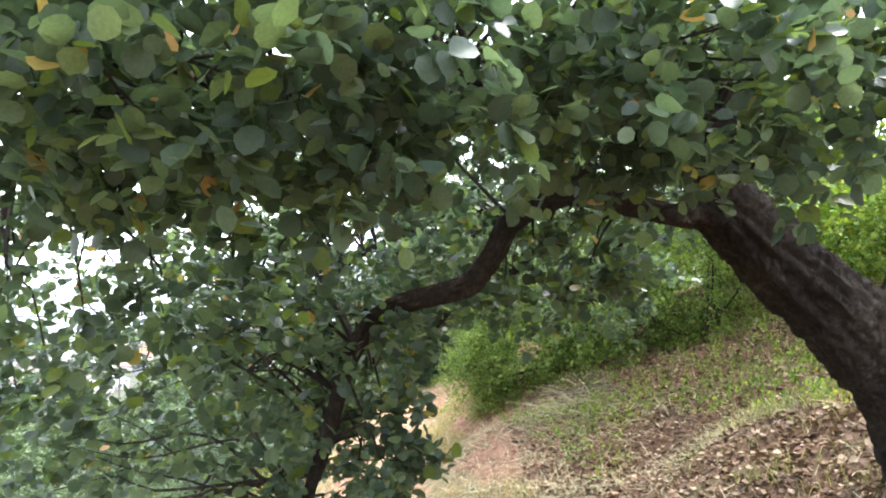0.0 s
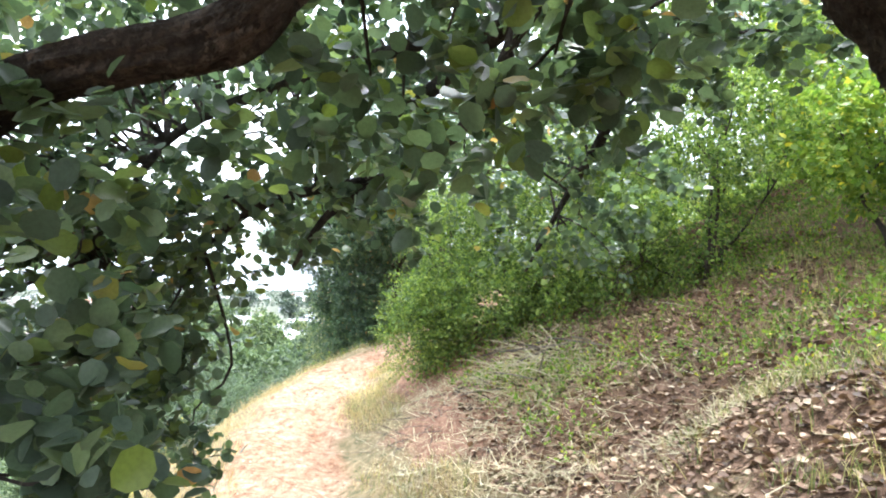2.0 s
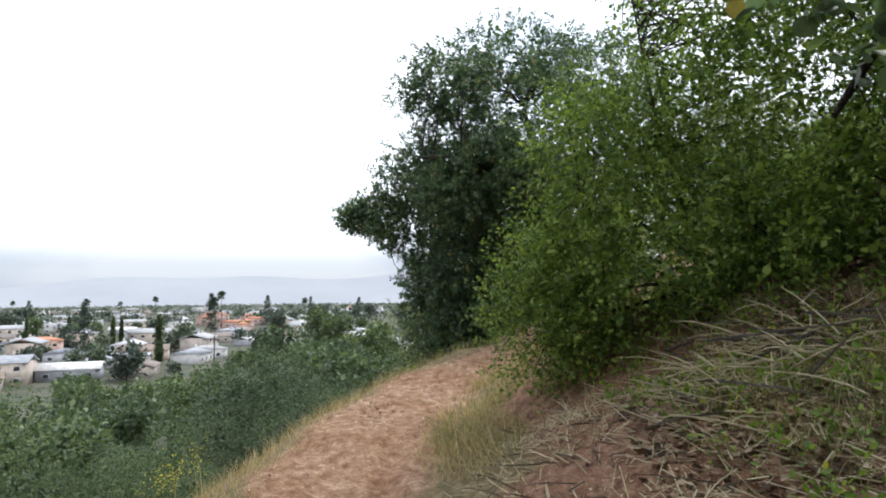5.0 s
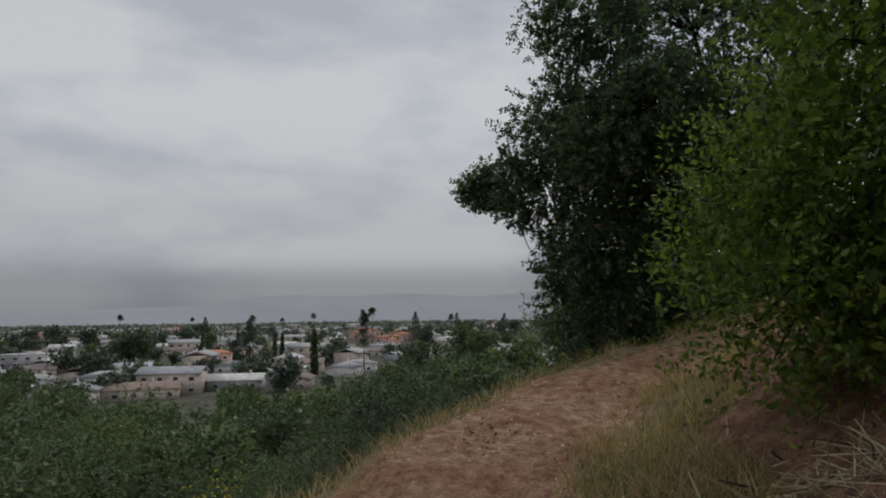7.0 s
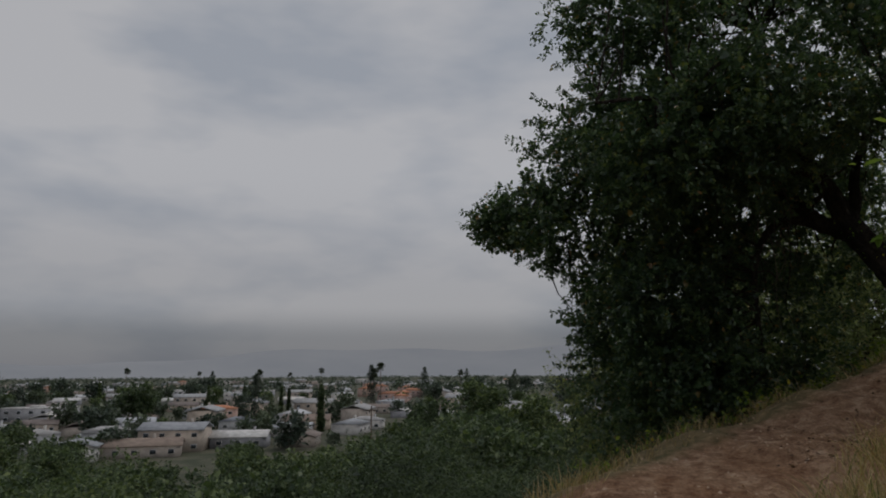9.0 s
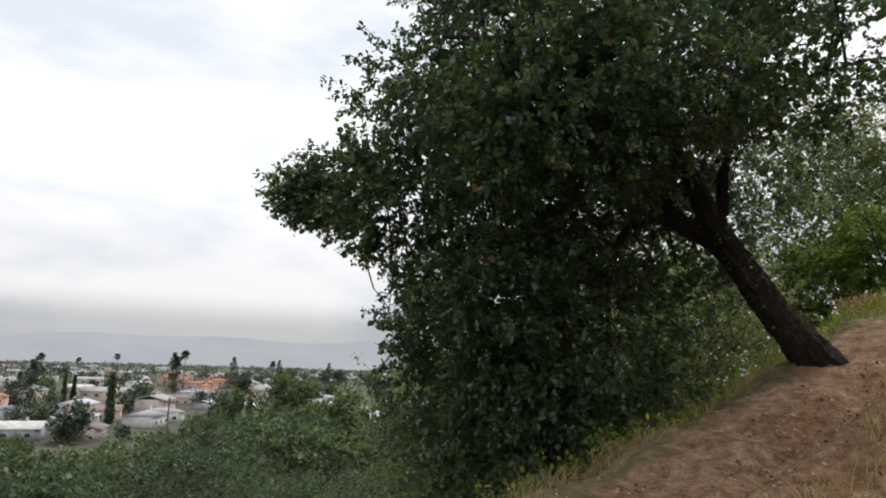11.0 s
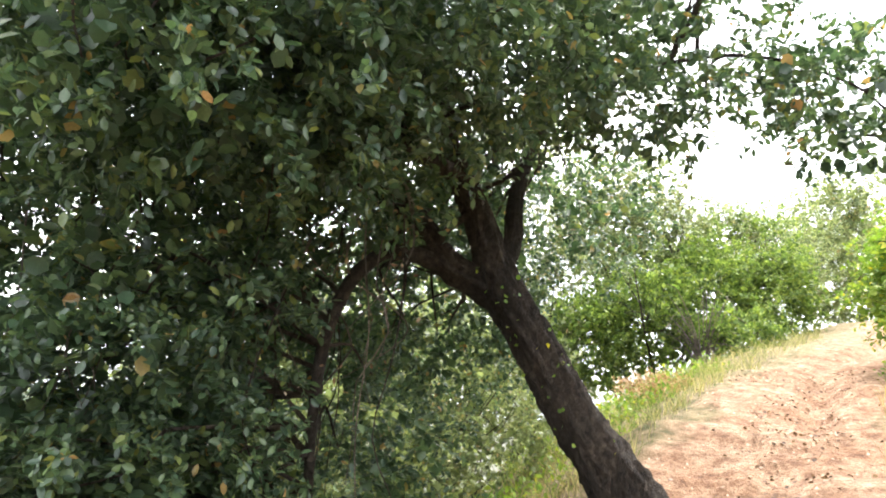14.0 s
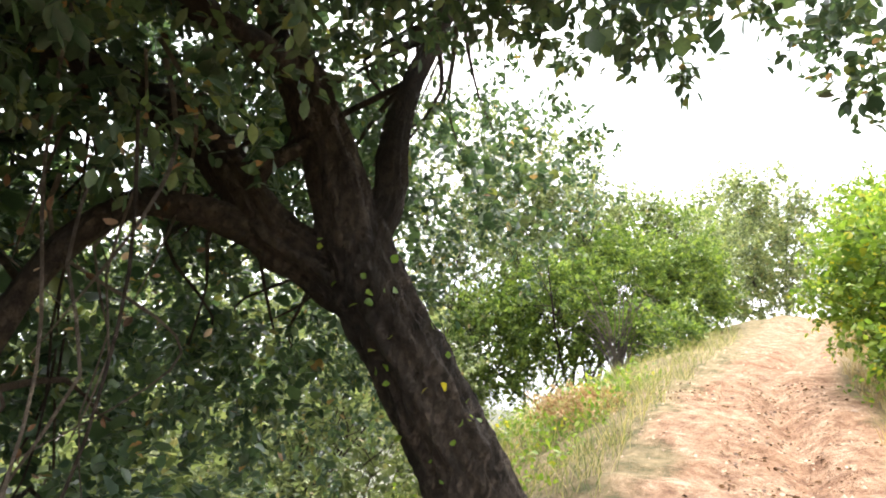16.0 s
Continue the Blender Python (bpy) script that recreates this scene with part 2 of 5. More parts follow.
PALM_LEAF = leaf_material("palm_leaf", [(0.0, (0.03, 0.045, 0.03)), (1.0, (0.07, 0.09, 0.05))], 0.15)
STONE = plain("trail_stone", (0.42, 0.31, 0.23), 0.9, 0.35, 12)


# ---- geometry helpers ----
def mesh_from(name, verts, faces, mat, smooth=False):
    """A mesh from vertex and face arrays (faces all of one length)."""
    verts, faces = np.asarray(verts, np.float32), np.asarray(faces, np.int32)
    me = bpy.data.meshes.new(name)
    n, k = faces.shape
    me.vertices.add(len(verts))
    me.vertices.foreach_set("co", verts.ravel())
    me.loops.add(n * k)
    me.loops.foreach_set("vertex_index", faces.ravel())
    me.polygons.add(n)
    me.polygons.foreach_set("loop_start", np.arange(0, n * k, k, dtype=np.int32))
    if smooth:
        me.polygons.foreach_set("use_smooth", np.ones(n, bool))
    me.update(calc_edges=True)
    me.materials.append(mat)
    return me


def piece(name, verts, faces, mat, parent=None, label="", smooth=False):
    ob = new(name, mesh_from(name, verts, faces, mat, smooth))
    if parent:
        ob.parent = parent
    return tagged(ob, label)


def thing(name, label, category, group="", kind="", at=(0, 0, 0)):
    ob = new(name)
    ob.location = at
    return tagged(ob, label, category, group, kind)


def smooth_line(points, radii, step=0.06):
    """A Catmull-Rom line through the points, with radii, at about the given step."""
    p = np.array([points[0], *points, points[-1]], float)
    r = np.array([radii[0], *radii, radii[-1]], float)
    out, rad = [], []
    for i in range(1, len(p) - 2):
        n = max(2, int(np.linalg.norm(p[i + 1] - p[i]) / step))
        for t in np.linspace(0, 1, n, endpoint=False):
            a = 2 * p[i] + (p[i + 1] - p[i - 1]) * t
            a = a + (2 * p[i - 1] - 5 * p[i] + 4 * p[i + 1] - p[i + 2]) * t * t
            a = a + (3 * p[i] - p[i - 1] - 3 * p[i + 1] + p[i + 2]) * t ** 3
            out.append(a / 2)
            rad.append(r[i] + (r[i + 1] - r[i]) * t)
    out.append(p[-2])
    rad.append(r[-2])
    return np.array(out), np.array(rad)


def tube(line, rad, sides=12, knobs=0.0, seed=0, ridges=0.0):
    """A closed tapering tube; knobs makes the skin uneven, ridges furrows it like bark."""
    n = len(line)
    tan = np.gradient(line, axis=0)
    tan /= np.linalg.norm(tan, axis=1, keepdims=True) + 1e-9
    ref = np.array([0.31, 0.87, 0.38])
    u = np.cross(tan, ref)
    u /= np.linalg.norm(u, axis=1, keepdims=True) + 1e-9
    v = np.cross(tan, u)
    ang = np.linspace(0, 2 * np.pi, sides, endpoint=False)
    ring = np.cos(ang)[None, :, None] * u[:, None] + np.sin(ang)[None, :, None] * v[:, None]
    scale = np.ones((n, sides))
    if knobs:
        for i in range(n):
            for j in range(sides):
                q = Vector(line[i] * 7 + ring[i, j] * rad[i] * 26) + Vector((seed, seed, 0))
                q2 = Vector(ring[i, j] * 3.5) + Vector(line[i]) * 1.1 + Vector((0, seed, 0))
                scale[i, j] += knobs * (0.5 * noise.noise(q) + 0.9 * noise.noise(q2))
                if ridges:
                    q3 = Vector(ring[i, j] * 9) + Vector(line[i]) * 11 + Vector((seed, 0, 0))
                    scale[i, j] += ridges * (0.35 - abs(noise.noise(q3)) * 2)
    verts = (line[:, None] + ring * (rad[:, None] * scale)[..., None]).reshape(-1, 3)
    i, j = np.meshgrid(np.arange(n - 1), np.arange(sides), indexing="ij")
    k = (j + 1) % sides
    faces = np.stack([i * sides + j, i * sides + k, (i + 1) * sides + k, (i + 1) * sides + j], -1).reshape(-1, 4)
    return verts, faces


def merge(parts):
    vs, fs, base = [], [], 0
    for v, f in parts:
        vs.append(v)
        fs.append(np.asarray(f) + base)
        base += len(v)
    return np.vstack(vs), np.vstack(fs)


LEAF_OVAL = np.array([(0, 0, 0), (-0.25, 0.35, 0.07), (-0.22, 0.72, 0.05), (0, 1, -0.06), (0.22, 0.72, 0.05), (0.25, 0.35, 0.07)])
QUADS_OVAL = np.array([(0, 3, 2, 1), (0, 5, 4, 3)])
LEAF_CARD = np.array([(0, 0, 0), (-0.36, 0.5, 0.07), (0, 1, -0.05), (0.36, 0.5, 0.07)])
QUAD_CARD = np.array([(0, 3, 2, 1)])
LEAF_ROUND = np.array([(0, 0, 0), (-0.33, 0.17, 0.06), (-0.46, 0.52, 0.11), (-0.27, 0.87, 0.06), (0, 1, -0.02), (0.27, 0.87, 0.05), (0.46, 0.52, 0.10), (0.33, 0.17, 0.06)])
TRIS_ROUND = np.array([(0, k + 1, k) for k in range(1, 7)])
LEAF_BROAD = LEAF_OVAL * np.array([1.75, 1, 1.6])


def unit(a):
    return a / (np.linalg.norm(a, axis=-1, keepdims=True) + 1e-9)


def leaves(pos, axis, up, size, shape=LEAF_OVAL, quads=QUADS_OVAL):
    """Many folded leaf blades, each set at pos along axis, its face towards up."""
    y = unit(axis)
    x = unit(np.cross(y, up))
    z = np.cross(x, y)
    s = np.asarray(size)[:, None, None]
    v = pos[:, None] + s * (shape[None, :, 0:1] * x[:, None] + shape[None, :, 1:2] * y[:, None] + shape[None, :, 2:3] * z[:, None])
    f = quads[None] + (np.arange(len(pos)) * len(shape))[:, None, None]
    return v.reshape(-1, 3), f.reshape(-1, quads.shape[1])


def sprays(rng, lobes, clear=None):
    """Places of leafy twigs inside a crown's lobes (x, y, z, rx, ry, rz, count), thicker towards the skin, with ragged gaps."""
    out, way = [], []
    for cx, cy, cz, rx, ry, rz, count in lobes:
        d = unit(rng.normal(size=(count, 3)))
        r = rng.uniform(0.12, 1.0, count) ** 0.45 * rng.normal(0.93, 0.07, count)
        p = np.array([cx, cy, cz]) + d * r[:, None] * np.array([rx, ry, rz])
        keep = np.array([noise.noise(Vector(q * 1.6)) > -0.16 - 0.3 * rng.random() for q in p])
        out.append(p[keep])
        way.append(d[keep])
    p, w = np.vstack(out), np.vstack(way)
    if clear is not None:
        line, room = clear
        gap = np.min(np.linalg.norm(p[:, None] - line[None], axis=2), axis=1)
        p, w = p[gap > room], w[gap > room]
    return p, w


def foliage(rng, p, w, per, length, size, droop=0.25, shape=LEAF_OVAL, quads=QUADS_OVAL):
    """Leaves set along a short twig at every spray; also the twigs' ends."""
    n = len(p)
    d = unit(w + rng.normal(scale=0.6, size=(n, 3)) + np.array([0, 0, -droop]))
    t = rng.uniform(0.0, 1.0, (n, per))
    base = p[:, None] + d[:, None] * (t * length)[..., None] + rng.normal(scale=length * 0.10, size=(n, per, 3))
    ax = d[:, None] * 0.7 + unit(rng.normal(size=(n, per, 3)))
    up = np.array([0, 0, 1.0]) + rng.normal(scale=0.55, size=(n, per, 3))
    sz = size * rng.uniform(0.6, 1.25, (n, per))
    v, f = leaves(base.reshape(-1, 3), ax.reshape(-1, 3), up.reshape(-1, 3), sz.ravel(), shape, quads)
    return v, f, d


def twigs_between(rng, nodes, tips, count, r0, r1, sides=4, sag=0.12):
    """Thin branches from the nearest limb nodes to some of the sprays."""
    parts = []
    pick = rng.choice(len(tips), min(count, len(tips)), replace=False)
    for i in pick:
        q = tips[i]
        dist = np.linalg.norm(nodes - q, axis=1) + rng.uniform(0, 0.25, len(nodes))
        a = nodes[np.argmin(dist)]
        m = (a + q) / 2 + rng.normal(scale=0.10, size=3) * np.linalg.norm(q - a) + np.array([0, 0, sag])
        m2 = a * 0.3 + q * 0.7 + rng.normal(scale=0.05, size=3)
        line, rad = smooth_line([a, m, m2, q], [r0, (r0 + r1) / 2, r1 * 1.3, r1], 0.12)
        parts.append(tube(line, rad, sides))
    return merge(parts)


# ---- the hillside ----
TRAIL = np.array([(-8, -30, 2.6), (-3, -10, 1.1), (-1.2, -3, 0.3), (-0.6, -0.4, -0.15), (-0.1, 1.5, -0.4), (0.15, 3.3, -0.66), (0.2, 5, -0.9),
                  (-0.05, 7, -1.25), (-0.4, 9, -1.46), (-0.85, 10.7, -1.42), (-1.05, 12.4, -1.25), (-0.95, 14, -0.95), (-0.3, 16.2, -0.68),
                  (0.65, 17.8, -0.38), (1.55, 18.65, 0.05), (2.95, 19.7, 0.66), (4.0, 20.65, 1.0), (5.4, 21.75, 1.36), (6.8, 22.85, 1.72), (8.4, 24.0, 2.1),
                  (14.6, 28.4, 3.6), (19.5, 30.6, 4.4), (30, 32, 5.4), (60, 40, 7)], float)
TRAIL = smooth_line(TRAIL, np.ones(len(TRAIL)), 0.5)[0]
VALLEY = -20.0


def to_trail(x, y):
    """Signed distance to the trail's middle (uphill side positive), and the trail's height there."""
    best, side, zc, yc = np.full(x.shape, 1e9), np.zeros(x.shape), np.zeros(x.shape), np.zeros(x.shape)
    for a, c in zip(TRAIL[:-1], TRAIL[1:]):
        e = c[:2] - a[:2]
        t = np.clip(((x - a[0]) * e[0] + (y - a[1]) * e[1]) / (e @ e), 0, 1)
        px, py = a[0] + t * e[0], a[1] + t * e[1]
        dd = np.hypot(x - px, y - py)
        near = dd < best
        best = np.where(near, dd, best)
        side = np.where(near, np.sign(e[1] * (x - a[0]) - e[0] * (y - a[1])), side)
        zc = np.where(near, a[2] + t * (c[2] - a[2]), zc)
        yc = np.where(near, py, yc)
    return best * side, zc, yc


def wave(x, y, f, seed=0.0):
    return (np.sin(x * f + 1.3 * np.sin(y * f * 0.7 + seed) + seed) + np.sin(y * f * 1.1 + 1.7 * np.sin(x * f * 0.8 + 2 * seed)) + np.sin((x + y) * f * 1.9 + 3 * seed)) / 3


def step(a, c, v):
    t = np.clip((v - a) / (c - a), 0, 1)
    return t * t * (3 - 2 * t)


def height(x, y):
    x, y = np.asarray(x, float), np.asarray(y, float)
    d, zc, yc = to_trail(x, y)
    late = step(14, 19, yc)
    round_off = 0.45 + 1.7 * step(20.5, 23, yc)
    foot = 1.0 - 0.2 * (1 - step(6, 8, yc)) - 0.55 * step(7.5, 9.5, yc) * (1 - step(15.5, 17.5, yc))
    slope = 0.66 - 0.34 * late
    up = np.clip(d - foot + 0.2 * wave(x, y, 1.1, 0.4), 0, None)
    up = slope * (up - 0.25 * (1 - np.exp(-up / 0.25)))
    up = 9 * (1 - np.exp(-up / 9))
    w_edge = 0.95 - 0.2 * late
    dn = np.clip(-d - w_edge, 0, None)
    drop = 0.82 * (dn - round_off * (1 - np.exp(-dn / round_off))) + 0.05 * dn * np.exp(-dn / 4)
    drop = 19 * (1 - np.exp(-drop / 17))
    h = zc + up - drop
    far = step(55, 130, -d)
    h = h * (1 - far) + VALLEY * far
    near = np.exp(-np.abs(d) / 25)
    on = np.exp(-(d / 0.8) ** 2)
    bumps = 0.04 * wave(x, y, 4.3, 0.2) + 0.022 * wave(x, y, 11, 1.1) + 0.012 * np.abs(wave(x, y, 19, 0.5)) + 0.10 * wave(x, y, 1.4, 2.2) * (1 - on)
    rut = -(0.08 + 0.08 * late) * np.exp(-((d - 0.12 - 0.12 * np.sin(yc * 1.3)) / 0.14) ** 2) * (0.6 + 0.4 * np.sin(yc * 2.1)) - 0.05 * on
    return h + near * (bumps + rut) + 0.10 * (1 - near) * wave(x, y, 0.21, 0.7) * (1 - far)


def axis(lo, hi, stepsize, ends):
    a = list(np.arange(lo, hi, stepsize))
    for sgn, limit in ((-1, ends[0]), (1, ends[1])):
        s, v, side = stepsize, (a[0] if sgn < 0 else a[-1]), []
        while sgn * v < sgn * limit:
            s *= 1.13
            v += sgn * s
            side.append(v)
        a = side[::-1] + a if sgn < 0 else a + side
    return np.array(a)


gx, gy = axis(-3.6, 7.5, 0.07, (-4200, 4200)), axis(1.5, 26.0, 0.07, (-1500, 4600))
GX, GY = np.meshgrid(gx, gy, indexing="ij")
GD, _, GYC = to_trail(GX, GY)
GZ = height(GX, GY)
ny = len(gy)
ii, jj = np.meshgrid(np.arange(len(gx) - 1), np.arange(ny - 1), indexing="ij")
gf = np.stack([ii * ny + jj, (ii + 1) * ny + jj, (ii + 1) * ny + jj + 1, ii * ny + jj + 1], -1).reshape(-1, 4)
ground = piece("ground", np.stack([GX, GY, GZ], -1).reshape(-1, 3), gf, GROUND, smooth=True)
tagged(ground, "dry hillside with a trodden earth trail and leaf litter", "ground", kind="structure")
late_g = step(14, 19, GYC)
patchy = 0.18 * wave(GX, GY, 1.7, 0.9) + 0.10 * wave(GX, GY, 4.1, 0.3)
narrow = step(7, 9, GYC) * (1 - step(15, 17, GYC))
path_zone = (1 - step(0.75, 1.35, GD + 0.6 * narrow + 0.2 * late_g + 0.15 * step(21, 23, GYC) + patchy)) * (1 - step(0.85, 1.4, -GD + 0.45 * late_g + 0.15 * step(21, 23, GYC) + patchy))
bank = step(8.6, 9.6, GYC) * (1 - step(14.5, 16, GYC)) * step(0.9, 1.6, GD + 2.2 * patchy) * (1 - step(1.9, 2.8, GD + 2.5 * patchy))
# leaf mould; from y 8 to 18 its dark also paints the shrubs' shade
litter_shade_zone = step(1.5, 2.3, GD + patchy * 2) * (1 - step(8.5, 10.5, GYC)) * (1 - step(7, 9, GD)) + step(0.9, 1.7, GD + patchy) * step(8, 9.5, GYC) * (1 - step(16, 18, GYC))
far_zone = step(6, 14, np.abs(GD))
for zname, zval in (("path_zone", path_zone), ("litter_shade_zone", litter_shade_zone), ("bank_zone", bank), ("far_zone", far_zone)):
    at = ground.data.attributes.new(zname, "FLOAT", "POINT")
    at.data.foreach_set("value", np.clip(zval, 0, 1).astype(np.float32).ravel() * 0.75)

# ---- headroom kept free above the trail ----
HEADROOM = np.array([(-0.7, -1.5, 1.4), (-0.55, -0.4, 1.29), (-0.17, 0.75, 1.17), (0.08, 1.75, 0.98), (0.28, 3.0, 0.82), (0.42, 4.4, 0.68), (0.35, 5.5, 0.5), (0.2, 6.9, 0.25),
                     (-0.05, 8.4, 0.0), (-0.4, 9.6, -0.04), (-0.75, 11.1, 0.04), (-1.06, 12.4, 0.09), (-1.0, 13.5, 0.35), (-0.72, 14.8, 0.69), (-0.3, 15.9, 0.86), (0.05, 16.7, 1.02), (0.6, 17.8, 1.26), (1.2, 18.6, 1.5)])
HEADROOM = smooth_line(HEADROOM, np.ones(len(HEADROOM)), 0.15)[0]


# ---- the oak over the start of the trail ----
def branching_tree(name, label, category, limbs, twig_count, lobes, leaf_mat, per, length, size, seed, bark=BARK, room=0.5, shape=LEAF_OVAL, quads=QUADS_OVAL, droop=0.25, twig_r=(0.016, 0.005), group="", core=0.8):
    """A tree of named limbs [(name, points, radii)], with thin branches and leafy sprays that fill the lobes."""
    rng = np.random.default_rng(seed)
    root = thing(name, label, category, group, at=tuple(limbs[0][1][0]))
    off = np.array(limbs[0][1][0])
    nodes = []
    for k, (lname, pts, radii) in enumerate(limbs):
        old = bark is BARK and k < 4
        line, rad = smooth_line(pts, radii, 0.02 if old else 0.05)
        if k == 0:
            rad = rad * (1 + 0.45 * np.exp(-np.linspace(0, 1, len(rad)) * 9))
        v, f = tube(line, rad, 72 if old else 18, 0.24, k * 3.7 + seed, 0.11 if old else 0.0)
        piece(lname, v - off, f, bark, root, smooth=True)
        every = 8 if old else 3
        nodes.append(line[::every] if k else line[len(line) // 2::every])
    nodes = np.vstack(nodes)
    p, w = sprays(rng, lobes, (HEADROOM, room))
    v, f, d = foliage(rng, p, w, per, length, size, droop, shape, quads)
    inner, iw = sprays(rng, [(*c[:3], c[3] * 0.75, c[4] * 0.75, c[5] * 0.75, max(1, int(c[6] * core))) for c in lobes], (HEADROOM, room + 1.0))
    if core:
        v2, f2, _ = foliage(rng, inner, iw, 8, length, size * 1.5, droop, LEAF_OVAL * np.array([1.6, 1, 1]))
        v, f = merge([(v, f), (v2, f2)])
    crown = piece("crown", v - off, f, leaf_mat, root)
    tagged(crown, kind="stuff")
    if twig_count:
        v, f = twigs_between(rng, nodes, p, twig_count, *twig_r)
        tagged(piece("fine_branching", v - off, f, TWIG, root, smooth=True), kind="stuff")
    return root, crown, p, d


OAK_1 = [
    ("trunk", [(3.1, 4.15, 0.1), (2.75, 4.0, 0.75), (2.25, 3.9, 1.3), (1.75, 3.86, 1.75), (1.4, 3.86, 2.1)], [0.30, 0.27, 0.255, 0.24, 0.21]),
    ("limb", [(1.55, 3.86, 1.95), (1.42, 3.9, 2.5), (1.5, 4.0, 3.0), (1.2, 4.3, 3.8), (0.9, 4.8, 4.6)], [0.20, 0.15, 0.13, 0.09, 0.05]),
    ("bough", [(1.45, 3.85, 2.02), (1.15, 3.8, 1.98), (0.75, 3.75, 2.05), (0.35, 3.7, 2.1), (0.02, 3.68, 1.92), (-0.1, 3.66, 1.72), (-0.28, 3.65, 1.52), (-0.75, 3.66, 1.38), (-0.98, 3.7, 1.1), (-1.1, 3.78, 0.7), (-1.3, 3.9, 0.1)],
     [0.10, 0.075, 0.068, 0.075, 0.07, 0.065, 0.07, 0.06, 0.055, 0.045, 0.03]),
    ("bough", [(1.45, 3.9, 2.6), (0.6, 3.6, 2.75), (-0.6, 3.3, 2.65), (-1.6, 3.1, 2.35), (-2.8, 3.2, 2.1)], [0.12, 0.10, 0.10, 0.085, 0.05]),
    ("bough", [(1.5, 4.0, 2.9), (1.4, 5.2, 2.95), (0.9, 6.4, 2.7), (0.2, 7.4, 2.35), (-0.7, 8.0, 2.0)], [0.11, 0.085, 0.07, 0.055, 0.025]),
    ("bough", [(1.4, 5.2, 2.95), (1.75, 6.5, 2.7), (1.9, 7.6, 2.25), (1.75, 8.4, 1.75), (1.5, 9.0, 1.1)], [0.07, 0.055, 0.045, 0.03, 0.012]),
    ("bough", [(0.95, 6.35, 2.7), (0.75, 6.35, 2.2), (0.45, 6.3, 1.85), (0.07, 6.3, 1.6), (-0.28, 6.3, 1.38), (-0.5, 6.35, 1.05)], [0.05, 0.045, 0.04, 0.036, 0.026, 0.012]),
    ("bough", [(0.1, 6.3, 1.62), (-0.35, 6.35, 1.55), (-0.75, 6.4, 1.42), (-1.1, 6.45, 1.15)], [0.036, 0.032, 0.026, 0.012]),
    ("bough", [(0.9, 6.4, 2.7), (-0.3, 6.6, 2.4), (-1.3, 6.5, 1.9), (-1.7, 6.4, 1.1)], [0.05, 0.045, 0.03, 0.015]),
]
LOBES_1 = [(-0.6, 3.4, 3.2, 2.9, 1.6, 0.8, 820), (-2.6, 4.2, 1.3, 1.2, 1.4, 1.6, 270), (-1.4, 1.9, 2.25, 1.3, 0.9, 0.55, 380), (0.7, 2.2, 2.3, 1.0, 0.7, 0.4, 260),
           (-1.3, 6.7, 1.95, 1.9, 1.3, 1.0, 480), (-1.6, 6.2, 0.8, 0.5, 0.7, 0.9, 130), (-1.35, 6.7, 0.35, 0.42, 0.5, 0.75, 90), (-3.3, 5.6, 1.0, 1.5, 1.6, 1.6, 170), (1.8, 6.4, 3.0, 1.8, 1.6, 0.8, 420), (1.7, 8.3, 1.9, 1.1, 0.8, 0.8, 130),
           (2.9, 4.5, 3.7, 1.6, 1.8, 0.9, 300), (-0.95, 3.7, 0.8, 0.55, 0.45, 0.9, 110), (-2.0, 2.9, 1.6, 0.7, 0.6, 0.5, 80), (0.2, 4.3, 1.75, 1.0, 0.6, 0.4, 90), (0.3, 8.0, 2.4, 0.9, 0.7, 0.5, 90), (-1.0, 7.0, 3.1, 1.8, 1.2, 0.7, 230)]
oak_1, crown_1, tips_1, ways_1 = branching_tree("oak_tree", "leaning oak with dark bark and round green leaves over the trail", "tree", OAK_1, 420, LOBES_1, OAK_LEAF, 16, 0.30, 0.082, 11, room=0.42, shape=LEAF_ROUND, quads=TRIS_ROUND, core=0.0)

